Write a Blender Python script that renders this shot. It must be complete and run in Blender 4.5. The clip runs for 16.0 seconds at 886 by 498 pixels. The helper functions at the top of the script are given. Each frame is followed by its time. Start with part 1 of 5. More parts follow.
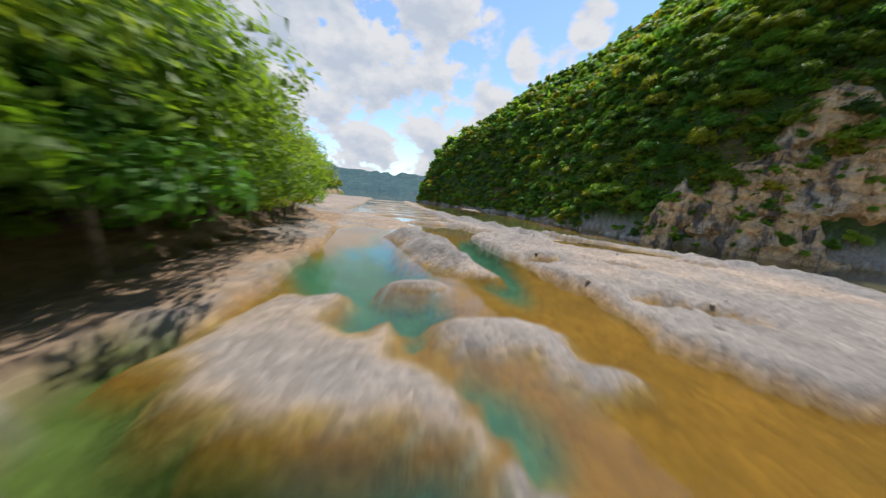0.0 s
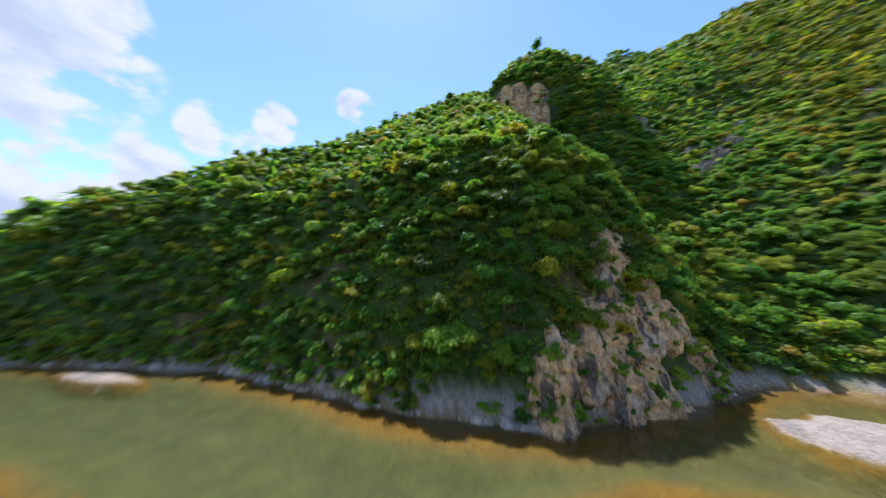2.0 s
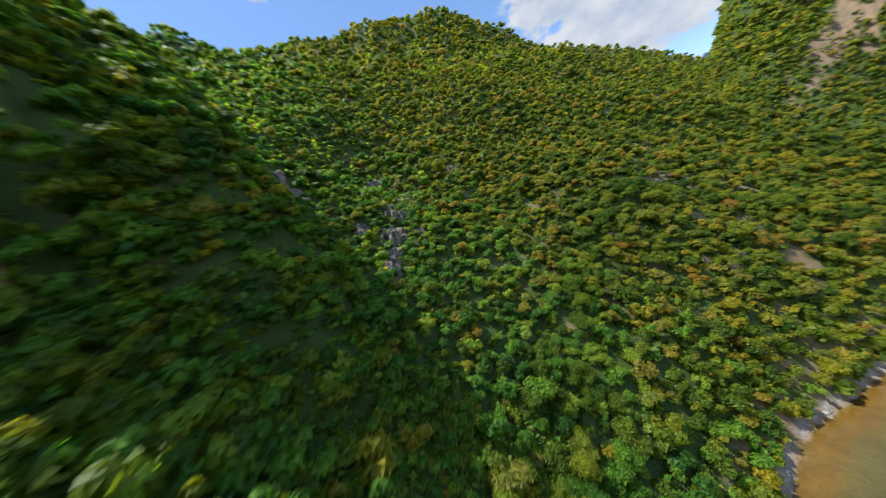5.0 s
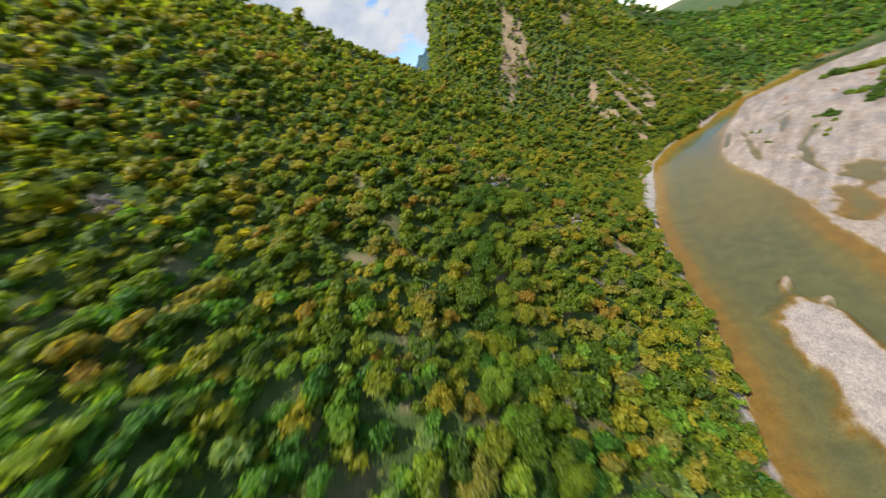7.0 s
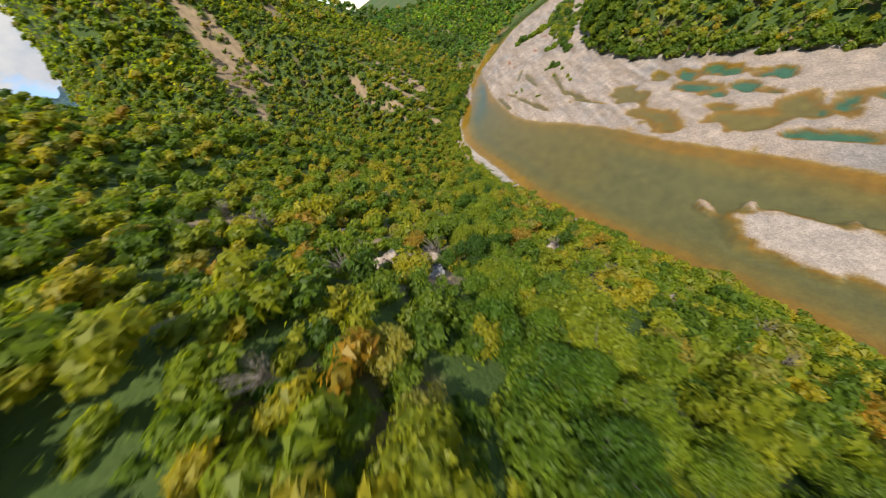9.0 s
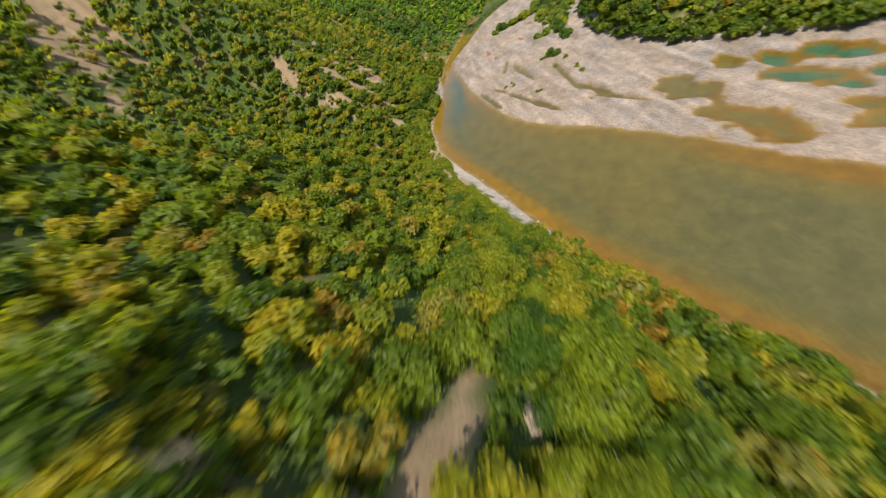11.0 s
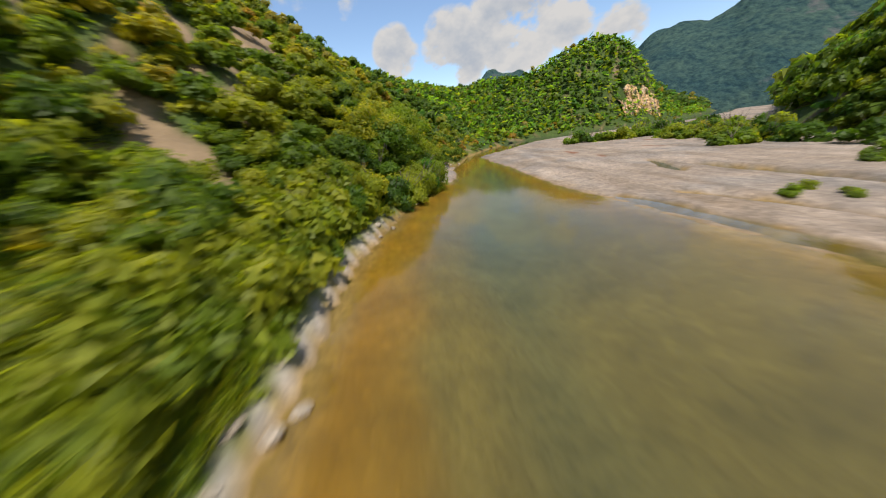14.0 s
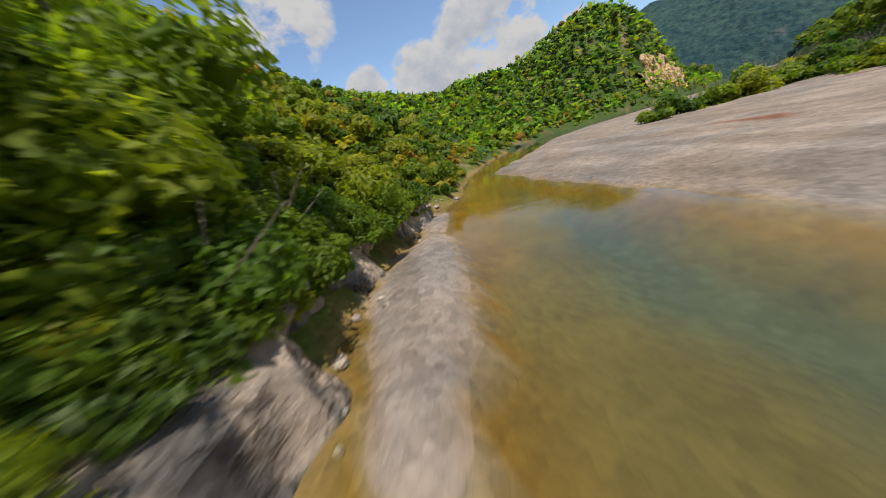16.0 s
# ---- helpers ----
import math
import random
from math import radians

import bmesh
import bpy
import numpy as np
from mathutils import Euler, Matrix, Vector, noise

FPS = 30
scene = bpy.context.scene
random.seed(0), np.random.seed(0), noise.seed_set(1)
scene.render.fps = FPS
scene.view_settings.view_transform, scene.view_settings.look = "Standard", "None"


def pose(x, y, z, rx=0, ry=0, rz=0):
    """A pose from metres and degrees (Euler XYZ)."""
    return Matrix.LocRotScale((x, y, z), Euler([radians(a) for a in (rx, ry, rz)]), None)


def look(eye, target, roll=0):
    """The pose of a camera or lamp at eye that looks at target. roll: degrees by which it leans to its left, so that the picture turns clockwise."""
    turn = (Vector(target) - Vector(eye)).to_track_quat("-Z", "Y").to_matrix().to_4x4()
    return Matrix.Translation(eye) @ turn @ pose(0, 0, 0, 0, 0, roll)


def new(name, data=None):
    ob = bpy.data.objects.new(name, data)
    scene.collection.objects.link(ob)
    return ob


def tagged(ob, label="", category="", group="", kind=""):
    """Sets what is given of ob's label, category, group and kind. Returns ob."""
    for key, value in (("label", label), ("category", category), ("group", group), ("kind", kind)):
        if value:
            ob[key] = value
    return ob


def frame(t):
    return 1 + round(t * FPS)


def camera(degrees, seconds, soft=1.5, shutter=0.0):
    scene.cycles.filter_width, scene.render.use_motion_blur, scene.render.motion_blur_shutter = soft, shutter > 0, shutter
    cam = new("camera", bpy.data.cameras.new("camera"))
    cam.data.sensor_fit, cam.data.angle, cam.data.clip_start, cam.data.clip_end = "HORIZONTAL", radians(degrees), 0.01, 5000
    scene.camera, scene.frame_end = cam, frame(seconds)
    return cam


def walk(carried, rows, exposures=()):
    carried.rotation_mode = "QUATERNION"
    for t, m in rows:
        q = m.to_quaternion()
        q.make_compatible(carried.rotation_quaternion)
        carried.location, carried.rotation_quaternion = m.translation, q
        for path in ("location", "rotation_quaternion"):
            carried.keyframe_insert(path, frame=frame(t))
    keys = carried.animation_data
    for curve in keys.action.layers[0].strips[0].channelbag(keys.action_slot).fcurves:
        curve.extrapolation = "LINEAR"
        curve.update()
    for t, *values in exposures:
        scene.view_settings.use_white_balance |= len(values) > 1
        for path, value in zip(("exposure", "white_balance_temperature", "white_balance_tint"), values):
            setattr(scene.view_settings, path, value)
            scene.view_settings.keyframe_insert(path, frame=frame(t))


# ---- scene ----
cam = camera(115.2, 16.0, soft=1.1, shutter=0.45)
PATH = [
    (0, (1.118, 2.31, 4.767), (1.186, 4.274, 4.393), 4.9),
    (0.5, (0.977, 10.332, 5.587), (1.379, 12.279, 5.364), 6.1),
    (1, (0.814, 18.221, 7.002), (1.581, 20.067, 6.926), 6.4),
    (1.5, (2.004, 28.713, 9.331), (3.215, 30.299, 9.468), 5.8),
    (2, (4.6, 40.813, 14.703), (6.255, 41.9, 14.982), 0.3),
    (2.5, (9.806, 49.663, 21.654), (11.692, 50.243, 21.982), -7.6),
    (3, (17.724, 54.431, 30.369), (19.689, 54.66, 30.66), -13.1),
    (3.5, (28.227, 55.819, 39.904), (30.213, 55.72, 40.118), -15.7),
    (4, (40.385, 54.322, 49.933), (42.328, 53.86, 50.037), -17.8),
    (4.2, (45.107, 52.166, 52.772), (47.013, 51.566, 52.839), -18.7),
    (6.3, (87.3, 23.4, 67.4), (88.282, 21.769, 66.788), -21.3),
    (6.5, (90.535, 17.983, 67.949), (91.397, 16.302, 67.293), -22.5),
    (7, (97.815, 4.425, 68.799), (98.361, 2.664, 68.024), -26.8),
    (7.5, (104.753, -10.846, 70.561), (104.922, -12.602, 69.619), -31),
    (8, (107.759, -27.895, 71.369), (107.596, -29.548, 70.256), -34.9),
    (8.5, (107.098, -41.348, 69.783), (106.724, -42.878, 68.55), -37.5),
    (9, (105.313, -50.585, 68.475), (104.825, -52.02, 67.17), -39.5),
    (9.5, (102.667, -58.804, 66.05), (102.092, -60.161, 64.698), -40.7),
    (10, (98.597, -67.072, 63.186), (97.961, -68.375, 61.809), -41.7),
    (10.2, (96.233, -70.978, 61.533), (95.571, -72.269, 60.156), -41.9),
    (12.3, (55.0, -117.7, 29.4), (54.168, -118.882, 28.017), -9.9),
    (12.5, (50.3, -122.15, 25.65), (49.393, -123.353, 24.335), -5.8),
    (13, (39.1, -135.15, 17.4), (38.023, -136.413, 16.284), -0.9),
    (13.5, (27.384, -148.099, 11.374), (26.159, -149.382, 10.45), -1.8),
    (14, (15.788, -160.881, 7.603), (14.452, -162.159, 6.839), -6.2),
    (14.5, (5.675, -170.331, 6.282), (4.3, -171.618, 5.611), -11.9),
    (15, (-3.684, -178.706, 5.409), (-5.073, -179.999, 4.779), -15.2),
    (15.5, (-12.307, -185.123, 5.046), (-13.704, -186.402, 4.405), -15.4),
    (16, (-17.979, -188.779, 4.536), (-19.369, -190.073, 3.908), -15.7),
]
walk(cam, [(t, look(eye, target, roll)) for t, eye, target, roll in PATH],
     [(0.0, 1.1, 6350, 10), (1.0, 1.15, 6000, 10), (2.0, 1.32, 5650, 14), (3.0, 1.3, 5650, 13), (4.0, 1.05, 5850, 11), (6.5, 1.14, 6200, 10), (9.0, 1.08, 6750, 10), (12.5, 1.04, 7000, 10),
      (14.0, 0.88, 6800, 10), (16.0, 0.74, 6700, 10)])

# ---------------- world and sun ----------------
SUN_DIR = Vector((0.262, 0.281, 0.923)).normalized()
sun_el = math.asin(SUN_DIR.z)
sun_az = math.atan2(SUN_DIR.x, SUN_DIR.y)
world = bpy.data.worlds.new("sky")
scene.world = world
world.use_nodes = True
wn, wl = world.node_tree.nodes, world.node_tree.links
wn.clear()


def wnode(kind, **kw):
    n = wn.new(kind)
    for k, v in kw.items():
        n.inputs[k].default_value = v
    return n


w_sky = wn.new("ShaderNodeTexSky")
w_sky.sky_type, w_sky.sun_disc = "NISHITA", False
w_sky.sun_elevation, w_sky.sun_rotation = sun_el, sun_az
w_sky.air_density, w_sky.dust_density, w_sky.ozone_density = 1.0, 0.15, 3.0
w_tc = wn.new("ShaderNodeTexCoord")
w_sep = wn.new("ShaderNodeSeparateXYZ")
wl.new(w_tc.outputs["Generated"], w_sep.inputs[0])


def wmath(op, a, b):
    n = wn.new("ShaderNodeMath")
    n.operation = op
    for sock, v in zip(n.inputs, (a, b)):
        if isinstance(v, (int, float)):
            sock.default_value = v
        else:
            wl.new(v, sock)
    return n.outputs[0]


def heading(az, el):
    return Vector((math.sin(radians(az)) * math.cos(radians(el)), math.cos(radians(az)) * math.cos(radians(el)), math.sin(radians(el))))


# where the clouds gather: compass bearing, height over the horizon, spread, thickness
CLOUDS = [
    (-24, 15, 32, 1.25), (-4, 27, 15, 1.15), (-40, 32, 26, 1.0), (4, 10, 15, 1.1), (24, 27.5, 4.6, 0.95), (15, 24, 5.5, 0.85), (38, 33, 4.4, 0.95), (20, 22.5, 4.5, 0.8),
    (107.4, 43, 4.6, 1.0), (165, 24, 22, 1.1), (182, 17, 14, 1.0), (-118, 15, 9.5, 1.05), (-128, 12.5, 7.5, 1.0), (-110, 16, 7.5, 1.05), (-138, 13, 5.0, 0.95),
    (-103, 11, 5.0, 0.95), (-149, 25, 11, 0.75), (-80, 25, 16, 0.75), (-100, 40, 14, 0.55),
]
cover = None
for az, el, spread, thick in CLOUDS:
    w_dot = wn.new("ShaderNodeVectorMath")
    w_dot.operation = "DOT_PRODUCT"
    w_dot.inputs[1].default_value = heading(az, el)
    wl.new(w_tc.outputs["Generated"], w_dot.inputs[0])
    w_lobe = wn.new("ShaderNodeMapRange")
    w_lobe.interpolation_type = "SMOOTHSTEP"
    for name, value in (("From Min", math.cos(radians(spread))), ("From Max", math.cos(radians(spread * 0.3))), ("To Min", 0.0), ("To Max", thick)):
        w_lobe.inputs[name].default_value = value
    wl.new(w_dot.outputs["Value"], w_lobe.inputs["Value"])
    cover = w_lobe.outputs[0] if cover is None else wmath("MAXIMUM", cover, w_lobe.outputs[0])
puffs = []
for lift in (0.0, 0.025):
    w_map = wn.new("ShaderNodeMapping")
    w_map.inputs["Location"].default_value = (0.4, 0.0, lift * 1.5)
    w_map.inputs["Scale"].default_value = (1.0, 1.0, 1.5)
    wl.new(w_tc.outputs["Generated"], w_map.inputs[0])
    w_puff = wnode("ShaderNodeTexNoise", Scale=6.0, Detail=9.0, Roughness=0.57)
    wl.new(w_map.outputs[0], w_puff.inputs["Vector"])
    puffs.append(w_puff.outputs["Fac"])
dense = wmath("MULTIPLY", cover, wmath("ADD", 0.52, wmath("MULTIPLY", wmath("SUBTRACT", puffs[0], 0.5), 3.0)))
w_ramp = wn.new("ShaderNodeValToRGB")
w_ramp.color_ramp.elements[0].position, w_ramp.color_ramp.elements[1].position = 0.22, 0.42
wl.new(dense, w_ramp.inputs[0])
# tops of the billows are white, their undersides and the thick middle grey
lit = wmath("ADD", wmath("MULTIPLY", wmath("SUBTRACT", puffs[0], puffs[1]), 2.6), wmath("SUBTRACT", 0.92, wmath("MULTIPLY", dense, 0.55)))
w_shade = wn.new("ShaderNodeValToRGB")
w_shade.color_ramp.elements[0].position, w_shade.color_ramp.elements[1].position = 0.30, 0.78
w_shade.color_ramp.elements[0].color = (0.245, 0.272, 0.318, 1)
w_shade.color_ramp.elements[1].color = (0.36, 0.362, 0.37, 1)
wl.new(lit, w_shade.inputs[0])
w_scale = wn.new("ShaderNodeVectorMath")
w_scale.operation = "SCALE"
w_scale.inputs["Scale"].default_value = 0.105
wl.new(w_sky.outputs[0], w_scale.inputs[0])
w_mix = wn.new("ShaderNodeMix")
w_mix.data_type = "RGBA"
wl.new(w_ramp.outputs[0], w_mix.inputs["Factor"])
wl.new(w_scale.outputs[0], w_mix.inputs[6])
wl.new(w_shade.outputs[0], w_mix.inputs[7])
w_bg = wnode("ShaderNodeBackground", Strength=1.0)
wl.new(w_mix.outputs[2], w_bg.inputs["Color"])
w_out = wn.new("ShaderNodeOutputWorld")
wl.new(w_bg.outputs[0], w_out.inputs[0])

sun = new("sun", bpy.data.lights.new("sun", "SUN"))
sun.data.energy, sun.data.angle, sun.data.color = 2.8, radians(0.6), (1.0, 0.95, 0.86)
sun.matrix_world = look(SUN_DIR * 400, (0, 0, 0))

# ---------------- materials ----------------


class Nodes:
    """A new node material and short ways to add and join its nodes."""

    def __init__(self, name):
        self.mat = bpy.data.materials.new(name)
        self.mat.use_nodes = True
        self.tree = self.mat.node_tree
        self.tree.nodes.clear()
        self.out = self.tree.nodes.new("ShaderNodeOutputMaterial")

    def add(self, kind, **kw):
        n = self.tree.nodes.new(kind)
        for k, v in kw.items():
            n.inputs[k].default_value = v
        return n

    def join(self, a, b):
        self.tree.links.new(a, b)

    def noise(self, scale, detail=4.0, rough=0.55, vector=None):
        n = self.add("ShaderNodeTexNoise", Scale=scale, Detail=detail, Roughness=rough)
        if vector is not None:
            self.join(vector, n.inputs["Vector"])
        return n

    def ramp(self, fac, stops):
        n = self.tree.nodes.new("ShaderNodeValToRGB")
        e = n.color_ramp.elements
        while len(e) < len(stops):
            e.new(0.5)
        for el, (p, c) in zip(e, stops):
            el.position, el.color = p, (*c, 1)
        self.join(fac, n.inputs[0])
        return n

    def mix(self, fac, a, b, blend="MIX"):
        n = self.tree.nodes.new("ShaderNodeMix")
        n.data_type, n.blend_type = "RGBA", blend
        for sock, v in ((n.inputs["Factor"], fac), (n.inputs[6], a), (n.inputs[7], b)):
            if isinstance(v, (int, float)):
                sock.default_value = v
            elif isinstance(v, tuple):
                sock.default_value = (*v, 1)
            else:
                self.join(v, sock)
        return n.outputs[2]

    def math(self, op, a, b=0.0):
        n = self.tree.nodes.new("ShaderNodeMath")
        n.operation = op
        for sock, v in zip(n.inputs, (a, b)):
            if isinstance(v, (int, float)):
                sock.default_value = v
            else:
                self.join(v, sock)
        return n.outputs[0]

    def place(self):
        return self.tree.nodes.new("ShaderNodeNewGeometry").outputs["Position"]

    def attr(self, name):
        n = self.tree.nodes.new("ShaderNodeAttribute")
        n.attribute_name = name
        return n

    def bump(self, height, strength=0.5, distance=0.1):
        n = self.add("ShaderNodeBump", Strength=strength, Distance=distance)
        self.join(height, n.inputs["Height"])
        return n.outputs[0]

    def principled(self, color, rough=0.8, normal=None, spec=0.3):
        n = self.add("ShaderNodeBsdfPrincipled", Roughness=rough)
        n.inputs["Specular IOR Level"].default_value = spec
        if isinstance(color, tuple):
            n.inputs["Base Color"].default_value = (*color, 1)
        else:
            self.join(color, n.inputs["Base Color"])
        if normal is not None:
            self.join(normal, n.inputs["Normal"])
        return n.outputs[0]

    def done(self, shader):
        self.join(shader, self.out.inputs["Surface"])
        return self.mat


def ground_material():
    m = Nodes("ground")
    p = m.place()
    col = m.attr("base").outputs["Color"]
    grav = m.attr("gravel").outputs["Fac"]
    big = m.noise(0.35, 5, 0.6, p)
    grain = m.noise(5.0, 6, 0.75, p)
    fine = m.noise(1.6, 6, 0.7, p)
    stones = m.add("ShaderNodeTexVoronoi", Scale=3.2)
    m.join(p, stones.inputs["Vector"])
    v1 = m.ramp(big.outputs["Fac"], [(0.3, (0.78, 0.78, 0.78)), (0.7, (1.15, 1.12, 1.08))]).outputs[0]
    v2 = m.ramp(grain.outputs["Fac"], [(0.25, (0.62, 0.62, 0.62)), (0.5, (1, 1, 1)), (0.8, (1.3, 1.3, 1.3))]).outputs[0]
    c = m.mix(1.0, col, v1, "MULTIPLY")
    c = m.mix(m.math("MULTIPLY", grav, 0.85), c, m.mix(1.0, c, v2, "MULTIPLY"))
    st = m.ramp(stones.outputs["Color"], [(0.1, (0.55, 0.54, 0.53)), (0.9, (1.35, 1.33, 1.3))]).outputs[0]
    c = m.mix(m.math("MULTIPLY", grav, 0.5), c, m.mix(1.0, c, st, "MULTIPLY"))
    h = m.math("ADD", m.math("MULTIPLY", grain.outputs["Fac"], 0.5), m.math("ADD", fine.outputs["Fac"], m.math("MULTIPLY", stones.outputs["Distance"], -0.5)))
    return m.done(m.principled(c, 0.9, m.bump(h, 0.75, 0.13), 0.2))


def rock_material(name, pale, warm, dark):
    m = Nodes(name)
    p = m.place()
    stretch = m.add("ShaderNodeMapping", Scale=(1.0, 1.0, 0.16))
    m.join(p, stretch.inputs[0])
    strat = m.add("ShaderNodeMapping", Scale=(0.6, 0.6, 1.1))
    m.join(p, strat.inputs[0])
    streak = m.noise(0.55, 6, 0.62, stretch.outputs[0])
    patch = m.noise(0.22, 4, 0.6, p)
    layer = m.noise(0.8, 5, 0.6, strat.outputs[0])
    grain = m.noise(1.6, 8, 0.75, p)
    crack = m.add("ShaderNodeTexVoronoi", Scale=0.33)
    crack.feature = "DISTANCE_TO_EDGE"
    warp = m.noise(0.5, 5, 0.6, p)
    bent = m.tree.nodes.new("ShaderNodeVectorMath")
    bent.operation = "MULTIPLY_ADD"
    m.join(warp.outputs["Color"], bent.inputs[0])
    bent.inputs[1].default_value = (4, 4, 4)
    m.join(stretch.outputs[0], bent.inputs[2])
    m.join(bent.outputs[0], crack.inputs["Vector"])
    c = m.ramp(patch.outputs["Fac"], [(0.34, pale), (0.48, warm)]).outputs[0]
    c = m.mix(m.ramp(streak.outputs["Fac"], [(0.51, (0, 0, 0)), (0.60, (0.85, 0.85, 0.85))]).outputs[0], c, dark)
    c = m.mix(1.0, c, m.ramp(layer.outputs["Fac"], [(0.3, (0.72, 0.7, 0.68)), (0.65, (1.1, 1.1, 1.1))]).outputs[0], "MULTIPLY")
    c = m.mix(1.0, c, m.ramp(grain.outputs["Fac"], [(0.35, (0.6, 0.6, 0.6)), (0.65, (1.2, 1.2, 1.2))]).outputs[0], "MULTIPLY")
    c = m.mix(1.0, c, m.ramp(crack.outputs["Distance"], [(0.0, (0.62, 0.6, 0.58)), (0.035, (1, 1, 1))]).outputs[0], "MULTIPLY")
    h = m.math("ADD", m.math("ADD", layer.outputs["Fac"], m.math("MULTIPLY", grain.outputs["Fac"], 0.4)), m.ramp(crack.outputs["Distance"], [(0.0, (0, 0, 0)), (0.1, (0.5, 0.5, 0.5))]).outputs[0])
    return m.done(m.principled(c, 0.9, m.bump(h, 0.9, 0.5), 0.2))


LEAF_STOPS = [
    (0.00, (0.040, 0.105, 0.018)), (0.22, (0.065, 0.150, 0.020)), (0.45, (0.110, 0.205, 0.022)),
    (0.64, (0.170, 0.245, 0.026)), (0.78, (0.230, 0.270, 0.030)), (0.86, (0.160, 0.230, 0.090)),
    (0.92, (0.190, 0.215, 0.035)), (0.965, (0.215, 0.175, 0.030)), (1.00, (0.200, 0.220, 0.080)),
]


PLAIN = [(0.0, 0), (0.22, 1), (0.48, 2), (0.76, 3), (0.93, 3), (0.97, 4), (0.985, 6), (1.0, 6)]
TREE_STOPS = [(p, LEAF_STOPS[i][1]) for p, i in PLAIN]


def lush(stops):
    return [(p, (r * 1.46, g * 1.50, b * 1.45)) for p, (r, g, b) in stops]


def olive(stops):
    return [(p, (r * 1.74, g * 1.22, b * 0.8)) for p, (r, g, b) in stops]


def leaf_material(name, stops, random_from_object):
    m = Nodes(name)
    p = m.place()
    if random_from_object:
        tint = m.tree.nodes.new("ShaderNodeObjectInfo").outputs["Random"]
    else:
        tint = m.attr("tint").outputs["Fac"]
    leaf = m.attr("leaf").outputs["Fac"]
    patch = m.noise(0.45, 3, 0.5, p)
    c = m.ramp(m.math("ADD", tint, m.math("MULTIPLY", m.math("SUBTRACT", leaf, 0.5), 0.12)), stops).outputs[0]
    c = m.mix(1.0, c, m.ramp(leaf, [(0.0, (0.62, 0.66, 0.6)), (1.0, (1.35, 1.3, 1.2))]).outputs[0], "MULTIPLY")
    c = m.mix(1.0, c, m.ramp(patch.outputs["Fac"], [(0.3, (0.8, 0.85, 0.8)), (0.7, (1.15, 1.12, 1.0))]).outputs[0], "MULTIPLY")
    body = m.principled(m.mix(1.0, c, (0.9, 0.9, 0.9), "MULTIPLY"), 0.55, None, 0.35)
    glow = m.add("ShaderNodeBsdfTranslucent")
    m.join(m.mix(1.0, c, (1.8, 1.75, 0.85), "MULTIPLY"), glow.inputs["Color"])
    both = m.add("ShaderNodeMixShader", Fac=0.52)
    m.join(body, both.inputs[1])
    m.join(glow.outputs[0], both.inputs[2])
    return m.done(both.outputs[0])


def bark_material():
    m = Nodes("bark")
    p = m.place()
    n = m.noise(3.0, 5, 0.7, p)
    c = m.ramp(n.outputs["Fac"], [(0.3, (0.09, 0.07, 0.05)), (0.7, (0.30, 0.26, 0.21))]).outputs[0]
    return m.done(m.principled(c, 0.9, m.bump(n.outputs["Fac"], 0.6, 0.05), 0.2))


def water_material():
    m = Nodes("river_water")
    p = m.place()
    st = m.add("ShaderNodeMapping", Scale=(1.0, 1.0, 1.0))
    m.join(p, st.inputs[0])
    n1 = m.noise(0.9, 4, 0.55, st.outputs[0])
    n2 = m.noise(0.12, 3, 0.5, p)
    calm = m.ramp(n2.outputs["Fac"], [(0.42, (0.15, 0.15, 0.15)), (0.62, (1, 1, 1))]).outputs[0]
    normal = m.bump(m.math("MULTIPLY", n1.outputs["Fac"], calm), 0.10, 0.18)
    clear = m.add("ShaderNodeBsdfTransparent")
    clear.inputs["Color"].default_value = (0.90, 0.93, 0.86, 1)
    gloss = m.add("ShaderNodeBsdfGlossy", Roughness=0.06)
    gloss.inputs["Color"].default_value = (0.95, 0.97, 1.0, 1)
    m.join(normal, gloss.inputs["Normal"])
    fres = m.add("ShaderNodeFresnel", IOR=1.33)
    m.join(normal, fres.inputs["Normal"])
    both = m.add("ShaderNodeMixShader")
    m.join(fres.outputs[0], both.inputs[0])
    m.join(clear.outputs[0], both.inputs[1])
    m.join(gloss.outputs[0], both.inputs[2])
    return m.done(both.outputs[0])


def hazed_hill_material(name, near, far):
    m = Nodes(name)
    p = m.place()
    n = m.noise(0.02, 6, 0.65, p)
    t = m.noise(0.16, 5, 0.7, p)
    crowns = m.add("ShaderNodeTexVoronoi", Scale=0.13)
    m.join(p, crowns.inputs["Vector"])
    # the bluish base colours carry the haze of distance
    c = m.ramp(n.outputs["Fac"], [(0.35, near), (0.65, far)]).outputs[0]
    # shaded gaps between the tree crowns are put into the colour
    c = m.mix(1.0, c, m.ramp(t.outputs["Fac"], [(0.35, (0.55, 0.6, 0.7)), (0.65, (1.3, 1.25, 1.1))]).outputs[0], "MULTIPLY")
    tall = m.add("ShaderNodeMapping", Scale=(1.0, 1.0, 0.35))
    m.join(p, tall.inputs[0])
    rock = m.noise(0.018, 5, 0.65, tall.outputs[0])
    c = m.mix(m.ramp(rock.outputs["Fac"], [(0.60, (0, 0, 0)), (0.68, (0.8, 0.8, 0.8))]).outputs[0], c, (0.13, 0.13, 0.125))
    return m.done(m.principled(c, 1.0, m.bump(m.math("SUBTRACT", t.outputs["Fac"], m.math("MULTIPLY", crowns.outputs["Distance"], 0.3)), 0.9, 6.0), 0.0))


